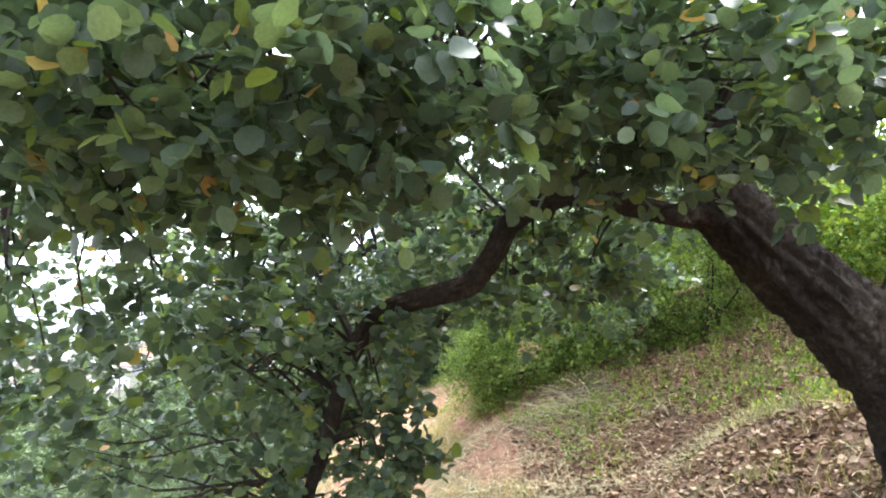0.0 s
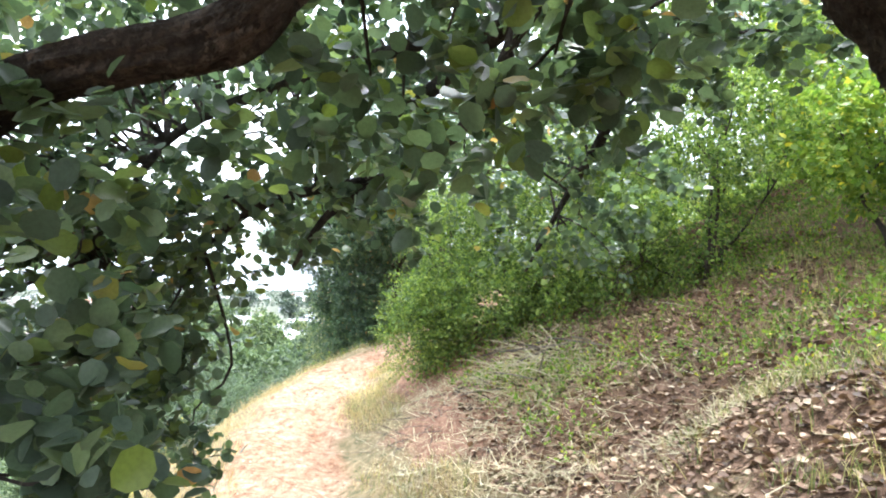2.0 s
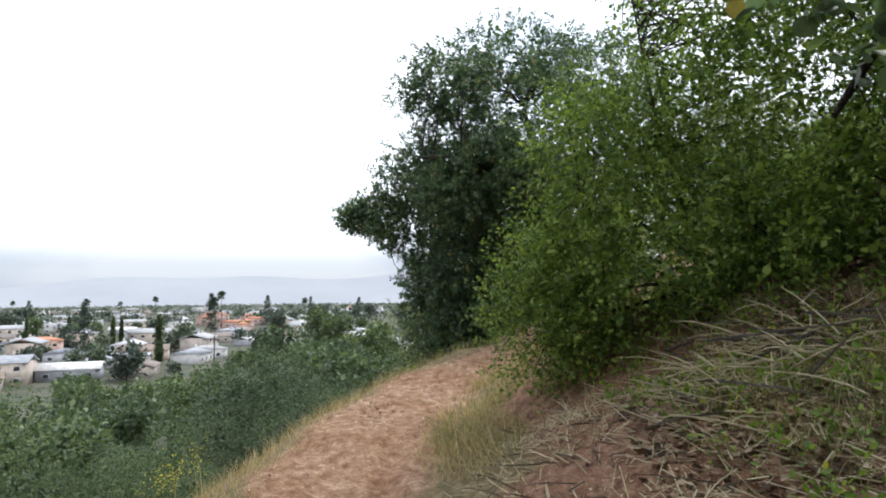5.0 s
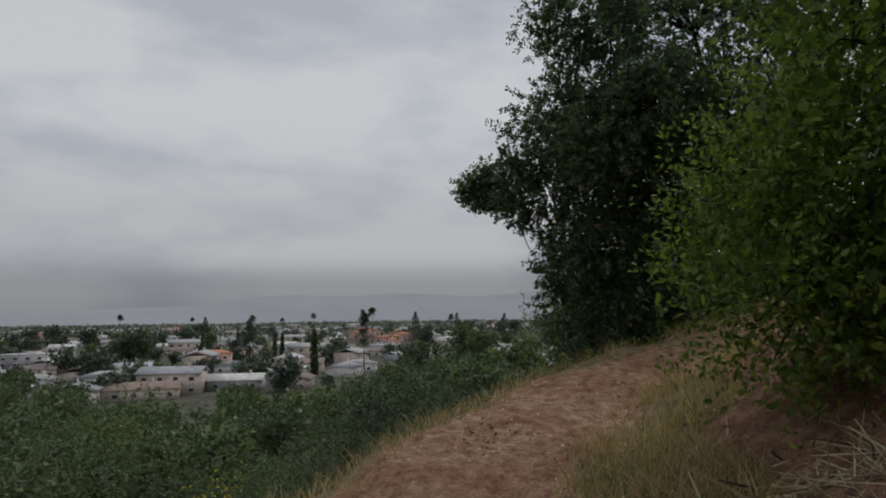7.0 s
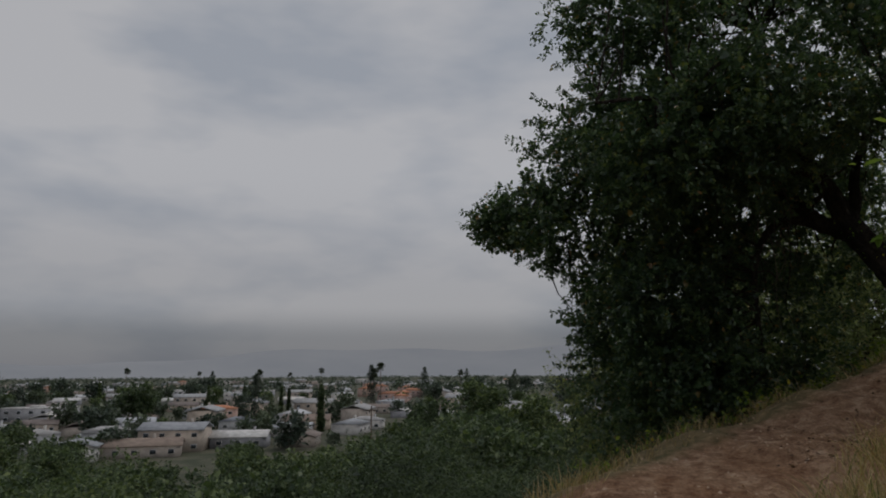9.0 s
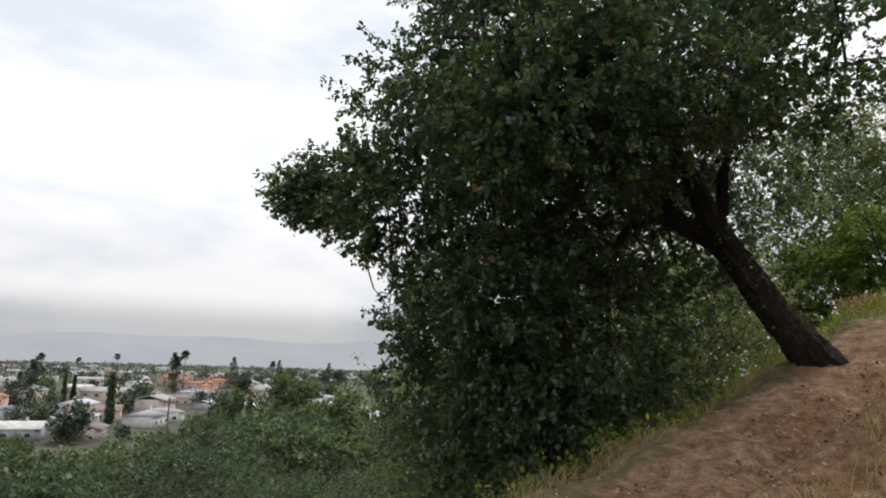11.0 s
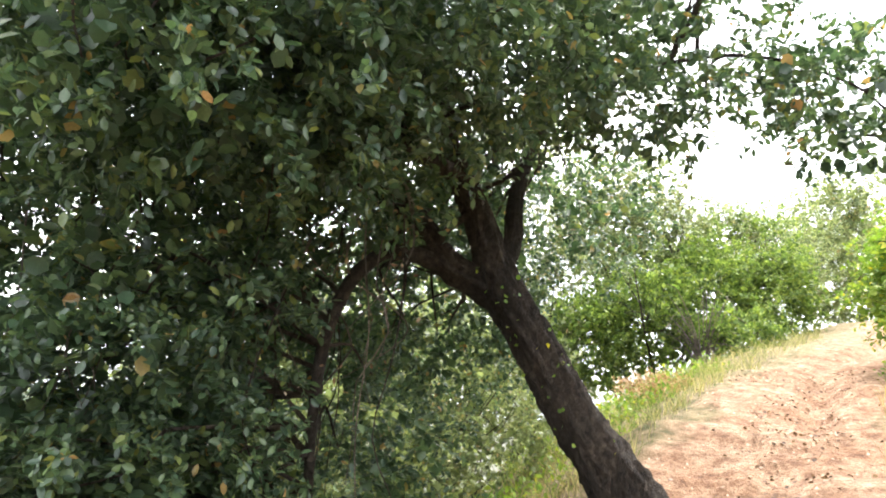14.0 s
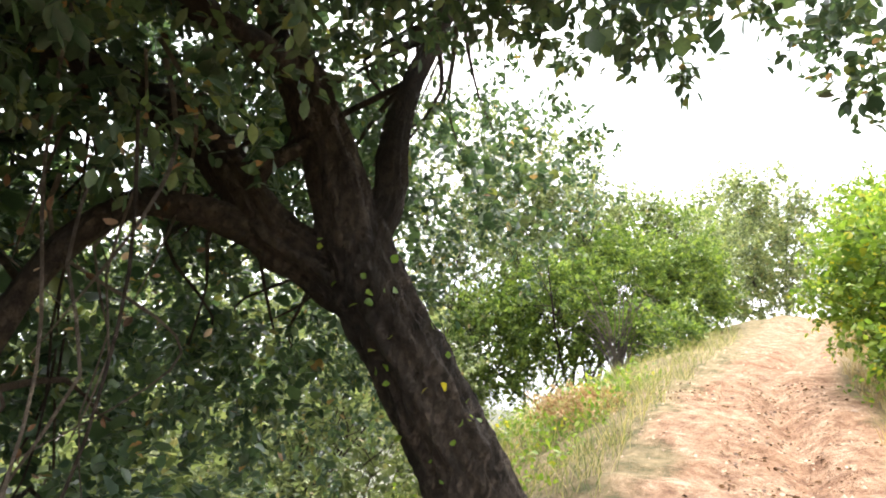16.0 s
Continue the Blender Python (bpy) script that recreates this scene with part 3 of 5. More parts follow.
# ---- the dark live oak beside the trail ----
OAK_2 = [
    ("trunk", [(2.3, 19.75, 0.1), (2.02, 19.85, 0.55), (1.8, 19.95, 0.9), (1.53, 20.0, 1.35), (1.36, 20.05, 1.62), (1.28, 20.1, 1.84)], [0.23, 0.175, 0.145, 0.13, 0.135, 0.12]),
    ("limb", [(1.3, 20.08, 1.72), (1.19, 20.1, 2.06), (1.07, 20.12, 2.32), (0.95, 20.2, 2.65), (0.75, 20.3, 3.6), (0.6, 20.5, 4.6)], [0.115, 0.10, 0.088, 0.075, 0.05, 0.025]),
    ("limb", [(1.34, 20.1, 1.8), (1.41, 20.1, 2.0), (1.42, 20.12, 2.2), (1.5, 20.2, 2.5), (1.8, 20.4, 3.2), (2.1, 20.5, 3.9)], [0.08, 0.062, 0.056, 0.045, 0.03, 0.015]),
    ("bough", [(1.36, 20.08, 1.6), (1.2, 20.15, 1.7), (1.02, 20.2, 1.8), (0.88, 20.22, 1.97), (0.68, 20.25, 2.16), (0.4, 20.3, 2.3), (-0.3, 20.3, 2.55), (-1.4, 20.3, 2.7), (-2.5, 20.4, 2.5)], [0.12, 0.105, 0.095, 0.08, 0.068, 0.06, 0.045, 0.035, 0.018]),
    ("bough", [(0.98, 20.2, 1.8), (0.78, 20.15, 1.83), (0.58, 20.1, 1.82), (0.44, 20.08, 1.7), (0.32, 20.05, 1.5), (0.24, 20.02, 1.2), (0.22, 20.0, 0.75), (0.26, 20.0, 0.0)], [0.062, 0.052, 0.046, 0.042, 0.038, 0.035, 0.03, 0.026]),
    ("bough", [(1.05, 20.15, 2.38), (0.86, 20.0, 2.4), (0.6, 19.8, 2.42), (0.2, 19.4, 2.7), (-0.6, 18.7, 3.0), (-1.4, 18.5, 3.0)], [0.055, 0.05, 0.045, 0.04, 0.03, 0.015]),
    ("bough", [(0.92, 20.2, 1.9), (0.95, 20.1, 2.02), (1.06, 20.08, 2.1), (1.12, 20.08, 2.18)], [0.035, 0.03, 0.024, 0.016]),
    ("bough", [(1.75, 19.9, 3.1), (2.6, 19.4, 3.25), (3.4, 19.2, 3.1), (4.0, 19.3, 2.8)], [0.018, 0.013, 0.009, 0.005]),
]
LOBES_2 = [(0.2, 21.0, 3.0, 2.0, 0.8, 1.0, 380), (0.9, 19.45, 2.8, 1.3, 0.5, 0.40, 200), (2.0, 19.5, 2.95, 0.8, 0.5, 0.35, 60), (-0.75, 20.2, 3.1, 1.85, 1.6, 0.95, 1150), (-2.95, 20.8, 2.2, 0.6, 0.6, 0.34, 230), (-1.45, 20.5, 0.55, 0.72, 0.7, 1.35, 420), (0.2, 19.75, 2.25, 0.9, 0.45, 0.4, 110), (-0.3, 20.6, 1.7, 0.9, 0.6, 0.8, 220), (0.6, 19.9, 4.4, 2.4, 2.0, 1.2, 700), (-0.6, 18.9, 2.35, 1.2, 0.9, 0.75, 420), (0.2, 18.9, 2.9, 1.4, 0.9, 0.8, 420),
           (2.0, 19.8, 3.6, 1.5, 1.3, 0.8, 170), (-0.85, 19.8, 1.1, 1.05, 0.9, 1.0, 480), (-0.85, 20.2, -0.2, 1.15, 1.0, 1.0, 520), (-1.85, 20.3, 1.95, 0.95, 0.9, 0.75, 340), (1.3, 21.8, 1.9, 1.2, 0.8, 1.2, 420), (2.5, 22.0, 2.9, 1.3, 0.9, 0.8, 220), (-0.5, 19.7, 0.1, 0.8, 0.6, 0.9, 360), (0.3, 20.9, 0.5, 1.2, 0.8, 1.2, 420),
           (3.4, 19.2, 3.0, 0.9, 0.6, 0.4, 120), (-2.6, 20.6, 2.4, 0.7, 0.7, 0.5, 150), (0.0, 21.6, 2.6, 2.0, 1.2, 1.0, 600),
           (2.2, 20.6, 5.1, 1.7, 1.2, 1.1, 480), (0.4, 20.6, 5.6, 1.8, 1.2, 0.9, 420), (-1.05, 19.8, 4.7, 1.2, 1.1, 0.9, 430)]
oak_2, crown_2, tips_2, ways_2 = branching_tree("oak_tree", "dark live oak with a leaning trunk at the trail's edge", "tree", OAK_2, 290, LOBES_2, LIVE_OAK_LEAF, 25, 0.22, 0.056, 12, room=0.5, core=0.5)

# ---- shrubs ----
def shrub(name, label, base, lobes, mat, per, length, size, seed, stems=7, twig_count=90, room=0.6, category="shrub", group="", shape=LEAF_OVAL, core=1.1):
    rng = np.random.default_rng(seed)
    bz = float(height(base[0], base[1]))
    limbs = []
    for k in range(stems):
        c = lobes[k % len(lobes)]
        tip = np.array(c[:3]) + rng.normal(scale=0.45, size=3) * np.array(c[3:6])
        b0 = np.array([base[0], base[1], bz - 0.08]) + np.array([*rng.normal(scale=0.18, size=2), 0])
        m = b0 * 0.5 + tip * 0.5 + rng.normal(scale=0.14, size=3)
        limbs.append(("stem", [tuple(b0), tuple(b0 * 0.75 + m * 0.25 + rng.normal(scale=0.05, size=3)), tuple(m), tuple(tip)], [0.034, 0.026, 0.018, 0.008]))
    return branching_tree(name, label, category, limbs, twig_count, lobes, mat, per, length, size, seed, TWIG, room, shape, QUADS_OVAL, 0.15, (0.010, 0.004), group, core)


shrub("shrub", "tall dense green shrub beside the trail", (2.2, 13.2), [(1.7, 12.9, 0.9, 1.3, 1.0, 1.2, 640), (2.9, 12.6, 2.2, 1.4, 1.2, 1.4, 640), (0.85, 13.2, 0.45, 0.75, 0.6, 0.95, 420), (0.5, 12.95, 0.15, 0.4, 0.4, 0.6, 160), (1.3, 13.2, 1.9, 0.9, 0.7, 0.8, 300), (2.5, 13.4, 3.5, 1.3, 1.2, 1.1, 380), (2.6, 12.2, 0.9, 0.9, 0.6, 0.8, 320)], BUSH_LEAF, 24, 0.40, 0.045, 21, 9, 150, core=0.8)
shrub("shrub", "tall dense green shrub on the bank", (4.4, 11.2), [(4.2, 11.2, 2.2, 1.4, 1.2, 1.4, 460), (3.4, 11.8, 1.2, 1.0, 0.8, 1.1, 460), (4.8, 10.4, 3.0, 1.3, 1.2, 1.2, 330), (4.2, 12.4, 3.6, 1.3, 1.2, 1.1, 300), (4.9, 12.6, 4.9, 1.7, 1.2, 1.2, 420), (3.4, 12.8, 4.8, 1.5, 1.1, 1.1, 400), (5.4, 12.4, 5.9, 1.6, 1.1, 1.0, 360)], BUSH_LEAF, 24, 0.36, 0.046, 22, 8, 150, core=0.8)
shrub("shrub", "light green shrub high on the bank", (6.0, 9.0), [(5.6, 9.2, 2.6, 1.2, 1.3, 1.0, 380), (6.8, 7.8, 3.2, 1.4, 1.4, 1.1, 380), (6.3, 10.6, 3.9, 1.4, 1.3, 1.4, 380)], BRIGHT_LEAF, 18, 0.26, 0.06, 23, 6)
shrub("shrub", "light green shrub high on the bank", (7.0, 5.4), [(6.8, 5.4, 3.3, 1.4, 1.7, 1.1, 420), (8.0, 3.5, 4.0, 1.5, 1.6, 1.2, 380)], BRIGHT_LEAF, 18, 0.26, 0.06, 24, 6)
shrub("shrub", "pale green shrub on the upper slope", (8.5, 13.0), [(7.2, 13.0, 4.6, 2.0, 1.8, 1.8, 480), (9.4, 10.2, 5.4, 2.0, 2.2, 1.8, 480)], BRIGHT_LEAF, 16, 0.34, 0.085, 30, 6)
shrub("shrub", "yellow-green shrub in flower beside the trail", (7.4, 21.9), [(7.2, 21.8, 2.7, 0.9, 0.8, 0.9, 300), (8.3, 22.4, 3.3, 1.0, 0.9, 1.0, 300), (6.6, 20.9, 1.9, 0.8, 0.8, 0.7, 240)], BRIGHT_LEAF, 18, 0.24, 0.055, 25, 6)
shrub("shrub", "round green shrub where the trail tops out", (8.4, 28.8), [(8.0, 28.4, 3.0, 1.6, 1.1, 1.4, 560), (9.9, 28.9, 3.8, 1.7, 1.2, 1.6, 560), (11.7, 28.9, 4.0, 1.3, 1.0, 1.4, 420), (9.0, 26.9, 2.6, 0.9, 0.7, 0.7, 200), (6.6, 28.6, 2.4, 1.3, 1.0, 1.4, 380)], BUSH_LEAF, 20, 0.30, 0.065, 26, 6)
shrub("shrub", "tall thin-leaved shrub below the trail", (5.2, 28.8), [(5.2, 28.8, 1.8, 1.7, 1.2, 2.0, 380), (6.8, 29.6, 3.6, 1.8, 1.2, 1.7, 380)], PALE_LEAF, 20, 0.30, 0.065, 27, 6)
shrub("tree", "tall thin-leaved tree behind the trail's bend", (5.2, 31.5), [(5.0, 31.0, 6.0, 2.2, 1.2, 3.2, 480), (7.2, 30.6, 6.2, 1.9, 1.2, 2.6, 440), (3.0, 30.5, 3.4, 1.8, 1.2, 2.6, 300), (8.8, 29.9, 4.8, 1.5, 1.1, 1.9, 280)], PALE_LEAF, 20, 0.32, 0.068, 36, 7, 160, category="tree", core=0.6)
shrub("tree", "pale thin tree behind the trail's bend", (9.0, 31.0), [(8.0, 30.4, 5.9, 1.7, 1.0, 1.5, 360), (9.8, 30.2, 5.4, 1.5, 1.0, 1.5, 330), (11.6, 30.4, 5.4, 1.5, 1.0, 1.5, 340), (14.2, 31.2, 5.6, 1.6, 1.1, 1.7, 360), (16.6, 33.0, 6.4, 1.8, 1.2, 1.9, 340), (9.4, 30.3, 6.8, 1.4, 1.0, 1.1, 170), (12.4, 31.6, 5.9, 1.5, 1.0, 1.3, 240)], PALE_LEAF, 20, 0.30, 0.065, 39, 6, 90, category="tree", core=0.5)
shrub("tree", "pale green tree behind the far shrubs", (10.5, 31.0), [(9.6, 30.6, 4.6, 1.8, 1.2, 1.5, 300), (12.4, 30.2, 5.4, 1.6, 1.2, 1.6, 300)], BUSH_LEAF, 20, 0.32, 0.068, 37, 6, 90, category="tree", core=0.3)
shrub("shrub", "light green shrub on the slope above the upper trail", (16.6, 26.4), [(16.2, 26.6, 4.9, 1.6, 1.3, 1.7, 420), (13.4, 24.8, 4.1, 1.3, 1.1, 1.2, 360), (19.4, 29.0, 6.2, 1.9, 1.4, 1.9, 360), (10.9, 23.4, 3.5, 1.1, 0.9, 1.0, 300)], BRIGHT_LEAF, 18, 0.30, 0.065, 40, 6)
shrub("tree", "pale green tree standing past the upper trail", (21.5, 34.5), [(20.0, 33.8, 6.4, 2.3, 1.6, 2.6, 460), (22.8, 34.6, 7.2, 2.3, 1.6, 2.7, 440), (17.6, 33.0, 5.9, 1.8, 1.3, 2.2, 340), (21.4, 34.4, 9.2, 2.2, 1.5, 1.6, 260), (18.8, 34.0, 8.4, 2.0, 1.4, 1.6, 240)], PALE_LEAF, 20, 0.36, 0.095, 42, 7, 120, category="tree", core=0.6)
shrub("tree", "green tree standing past the upper trail", (26.0, 34.5), [(25.6, 33.8, 7.2, 2.2, 1.6, 2.4, 420), (28.4, 34.0, 8.0, 2.4, 1.6, 2.6, 400), (26.6, 34.2, 9.6, 2.2, 1.5, 1.5, 240)], BUSH_LEAF, 20, 0.36, 0.095, 43, 7, 120, category="tree", core=0.6)
rng_dead = np.random.default_rng(38)
dead_base = (8.2, 27.0, float(height(8.2, 27.0)))
dead = thing("dead_shrub", "grey leafless tangle of dead twigs beside the trail", "shrub", at=dead_base)
for k in range(44):
    a, up = rng_dead.uniform(0, 6.28), rng_dead.uniform(0.6, 1.7)
    reach = rng_dead.uniform(0.3, 1.0)
    pts = [(0, 0, -0.05), (math.cos(a) * reach * 0.3, math.sin(a) * reach * 0.3, up * 0.5), (math.cos(a) * reach * 0.7 + rng_dead.normal() * 0.1, math.sin(a) * reach * 0.7, up * 0.95), (math.cos(a) * reach * 1.2, math.sin(a) * reach * 1.2, up * rng_dead.uniform(0.6, 1.0))]
    piece("twig", *tube(*smooth_line(pts, [0.014, 0.011, 0.008, 0.004], 0.25), 5), DEAD_TWIG, dead, smooth=True)
shrub("shrub", "green undergrowth below the oak", (0.8, 23.0), [(0.8, 23.0, 0.0, 1.7, 1.1, 1.5, 560), (2.5, 24.0, 0.9, 1.5, 1.0, 1.4, 480), (-1.2, 22.6, -0.5, 1.5, 1.1, 1.7, 520)], PALE_LEAF, 26, 0.30, 0.05, 28, 6)
shrub("shrub", "leafy undergrowth beyond the oak", (3.4, 26.8), [(3.2, 26.8, 1.5, 1.7, 1.2, 1.9, 560), (1.2, 27.0, 1.3, 1.9, 1.3, 2.4, 680), (-0.6, 25.2, 1.5, 1.9, 1.1, 1.8, 700)], PALE_LEAF, 22, 0.30, 0.066, 29, 6)


# ---- trees of the ravine and the valley ----
TREE_TOP = {}


def round_tree(name, label, mat, seed, tall, wide, count, size, per=8, trunk_r=0.14):
    rng = np.random.default_rng(seed)
    root = thing(name, label, "tree")
    lean = rng.normal(scale=0.12, size=2) * tall
    limbs = [("trunk", [(0, 0, -0.6), (lean[0] * 0.3, lean[1] * 0.3, tall * 0.25), (lean[0], lean[1], tall * 0.6)], [trunk_r, trunk_r * 0.8, trunk_r * 0.4])]
    for k in range(3):
        a = k * 2.1 + rng.random()
        limbs.append(("limb", [(lean[0] * 0.3, lean[1] * 0.3, tall * 0.25), (np.cos(a) * wide * 0.3, np.sin(a) * wide * 0.3, tall * 0.5), (np.cos(a) * wide * 0.65, np.sin(a) * wide * 0.65, tall * 0.72)], [trunk_r * 0.6, trunk_r * 0.45, trunk_r * 0.2]))
    for ln, pts, radii in limbs:
        line, rad = smooth_line(pts, radii, tall * 0.12)
        v, f = tube(line, rad, 5)
        piece(ln, v, f, BARK, root, smooth=True)
    lobes = [(0, 0, tall * 0.62, wide * 0.75, wide * 0.75, tall * 0.36, count // 3)]
    for k in range(14):
        a, r, hgt = rng.uniform(0, 6.28), rng.uniform(0.35, 0.85) * wide, rng.uniform(0.3, 0.9) * tall
        s = rng.uniform(0.22, 0.42) * wide
        lobes.append((np.cos(a) * r, np.sin(a) * r, hgt, s, s, s * 0.75, count * 2 // 36))
    p, w = sprays(rng, lobes)
    v, f, _ = foliage(rng, p, w, per, size * 2.6, size, 0.1, LEAF_CARD, QUAD_CARD)
    inner, iw = sprays(rng, [(*c[:3], c[3] * 0.8, c[4] * 0.8, c[5] * 0.8, int(c[6] * 0.6)) for c in lobes])
    v2, f2, _ = foliage(rng, inner, iw, 4, size * 3, size * 2.2, 0.1, LEAF_CARD, QUAD_CARD)
    v, f = merge([(v, f), (v2, f2)])
    tagged(piece("crown", v, f, mat, root), kind="stuff")
    TREE_TOP[root.name] = float(np.percentile(p[:, 2], 99))
    return root


rng = np.random.default_rng(5)
RAVINE_LABEL = "rounded green tree filling the ravine below the trail"
near_kinds = [round_tree("ravine_tree", RAVINE_LABEL, VALLEY_LEAF, 31, 7.0, 4.8, 7200, 0.046, 8), round_tree("ravine_tree", RAVINE_LABEL, VALLEY_LEAF, 32, 6.4, 4.8, 7200, 0.046, 8)]
far_kinds = [round_tree("ravine_tree", RAVINE_LABEL, VALLEY_LEAF, 33, 7.0, 3.8, 1100, 0.17, 7), round_tree("ravine_tree", RAVINE_LABEL, VALLEY_LEAF, 34, 6.0, 3.8, 1100, 0.17, 7), round_tree("ravine_tree", RAVINE_LABEL, VALLEY_LEAF, 35, 6.5, 3.6, 1100, 0.17, 7)]
for o in near_kinds + far_kinds:
    o["group"] = "trees in the ravine"


def stand(proto, used, m, s=1.0):
    """The prototype itself the first time, copies after that."""
    if proto in used:
        o = copy_thing(proto, m)
    else:
        used.append(proto)
        o = proto
        o.matrix_basis = m
    o.scale = (s, s, s)
    return o


def skyline(az):
    """Degrees below the eye's level to which the ravine's crowns reach."""
    return float(np.interp(az, [-80, -60, -54, -48, -45.5, -41, -36, -30, -25, -21, -18, -12, -8, 14], [2.0, 2.3, 2.2, 3.2, 6.4, 6.2, 5.2, 4.6, 5.6, 3.4, 2.6, 2.8, 3.6, 4.0]))


used, spots = [], []
for tries in range(9000):
    az, dist = rng.uniform(-80, 14), 17 + 160 * rng.random() ** 1.35
    q = np.array([-0.5 + dist * math.sin(radians(az)), 9 + dist * math.cos(radians(az))])
    dd = -to_trail(np.array([q[0]]), np.array([q[1]]))[0][0]
    if dd < 12.5 or any(np.hypot(*(q - s)) < (7.6 if dist < 42 else 5.2) + dist * 0.06 for s in spots):
        continue
    near = dist < 42
    low = skyline(az) + abs(rng.normal(scale=1.3)) + (rng.uniform(0.2, 5.0) if near else 0.0)
    z0 = float(height(q[0], q[1])) - 0.1
    o = (near_kinds if near else far_kinds)[rng.integers(0, 2 if near else 3)]
    s = (-dist * math.tan(radians(low)) - z0) / TREE_TOP[o.name]
    if s < 0.35:
        continue
    s = min(s, 1.6)
    spots.append(q)
    stand(o, used, pose(q[0], q[1], z0, 0, 0, rng.uniform(0, 360)), s)
    if len(spots) >= 105:
        break


# ---- the town in the valley ----
def box(x0, x1, y0, y1, z0, z1):
    v = [(x, y, z) for x in (x0, x1) for y in (y0, y1) for z in (z0, z1)]
    return np.array(v, float), np.array([(0, 1, 3, 2), (4, 6, 7, 5), (0, 4, 5, 1), (2, 3, 7, 6), (0, 2, 6, 4), (1, 5, 7, 3)])


def house(label, wide, deep, tall, storeys, wall_mat, roof_mat, roof_kind):
    root = thing("house", label, "house", "houses of the town")
    w, d = wide / 2, deep / 2
    v, f = box(-w, w, -d, d, -1.0, tall)
    piece("wall", v, f, wall_mat, root)
    e, rise = 0.5, min(deep, wide) * 0.16
    if roof_kind == "flat":
        v, f = merge([box(-w - 0.15, w + 0.15, -d - 0.15, d + 0.15, tall, tall + 0.35), box(-w * 0.3, w * 0.1, -d * 0.3, d * 0.2, tall + 0.35, tall + 1.1)])
    elif roof_kind == "hip":
        v = np.array([(-w - e, -d - e, tall), (w + e, -d - e, tall), (w + e, d + e, tall), (-w - e, d + e, tall), (-w + d, 0, tall + rise), (w - d, 0, tall + rise)])
        f = np.array([(0, 1, 5, 4), (2, 3, 4, 5), (1, 2, 5, 5), (3, 0, 4, 4), (3, 2, 1, 0)])
        v, f = np.vstack([v, v[4:6] + (0, 0.01, 0)]), np.array([(0, 1, 5, 4), (2, 3, 6, 7), (1, 2, 7, 5), (3, 0, 4, 6), (3, 2, 1, 0)])
    else:
        v = np.array([(-w - e, -d - e, tall - 0.1), (w + e, -d - e, tall - 0.1), (w + e, 0, tall + rise), (-w - e, 0, tall + rise), (w + e, d + e, tall - 0.1), (-w - e, d + e, tall - 0.1),
                      (-w - e, -d - e, tall - 0.35), (w + e, -d - e, tall - 0.35), (w + e, 0, tall + rise - 0.25), (-w - e, 0, tall + rise - 0.25), (w + e, d + e, tall - 0.35), (-w - e, d + e, tall - 0.35)])
        f = np.array([(0, 1, 2, 3), (3, 2, 4, 5), (7, 6, 9, 8), (8, 9, 11, 10), (6, 7, 1, 0), (4, 10, 11, 5), (1, 7, 8, 2), (2, 8, 10, 4), (0, 3, 9, 6), (3, 5, 11, 9)])
    roof = piece("roof", v, f, roof_mat, root)
    v, f = box(w * 0.45, w * 0.45 + 0.7, -0.4, 0.4, tall, tall + rise + 0.9)
    piece("chimney", v, f, wall_mat, roof)
    n = max(2, int(wide / 4))
    for s in range(storeys):
        for k in range(n):
            x = -w + wide * (k + 0.5) / n
            z = tall / storeys * (s + 0.45)
            v, f = box(x - 0.75, x + 0.75, -d - 0.06, -d + 0.02, z - 0.55, z + 0.65)
            win = piece("window", v, f, TRIM_PAINT, root)
            v, f = box(x - 0.65, x + 0.65, -d - 0.09, -d - 0.05, z - 0.45, z + 0.55)
            piece("pane", v, f, WINDOW_GLASS, win)
    return root


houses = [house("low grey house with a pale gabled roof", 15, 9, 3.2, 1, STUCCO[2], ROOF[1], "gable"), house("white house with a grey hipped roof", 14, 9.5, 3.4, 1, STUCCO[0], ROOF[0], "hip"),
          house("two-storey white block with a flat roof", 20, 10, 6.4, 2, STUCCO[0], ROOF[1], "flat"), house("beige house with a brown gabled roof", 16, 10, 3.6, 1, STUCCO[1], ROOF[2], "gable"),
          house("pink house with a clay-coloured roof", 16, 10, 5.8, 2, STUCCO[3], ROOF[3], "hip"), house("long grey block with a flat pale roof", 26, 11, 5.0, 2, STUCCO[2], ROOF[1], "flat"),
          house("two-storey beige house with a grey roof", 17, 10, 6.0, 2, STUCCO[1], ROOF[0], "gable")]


def from_trail(az, dist):
    return -0.6 + dist * math.sin(radians(az)), 10 + dist * math.cos(radians(az))


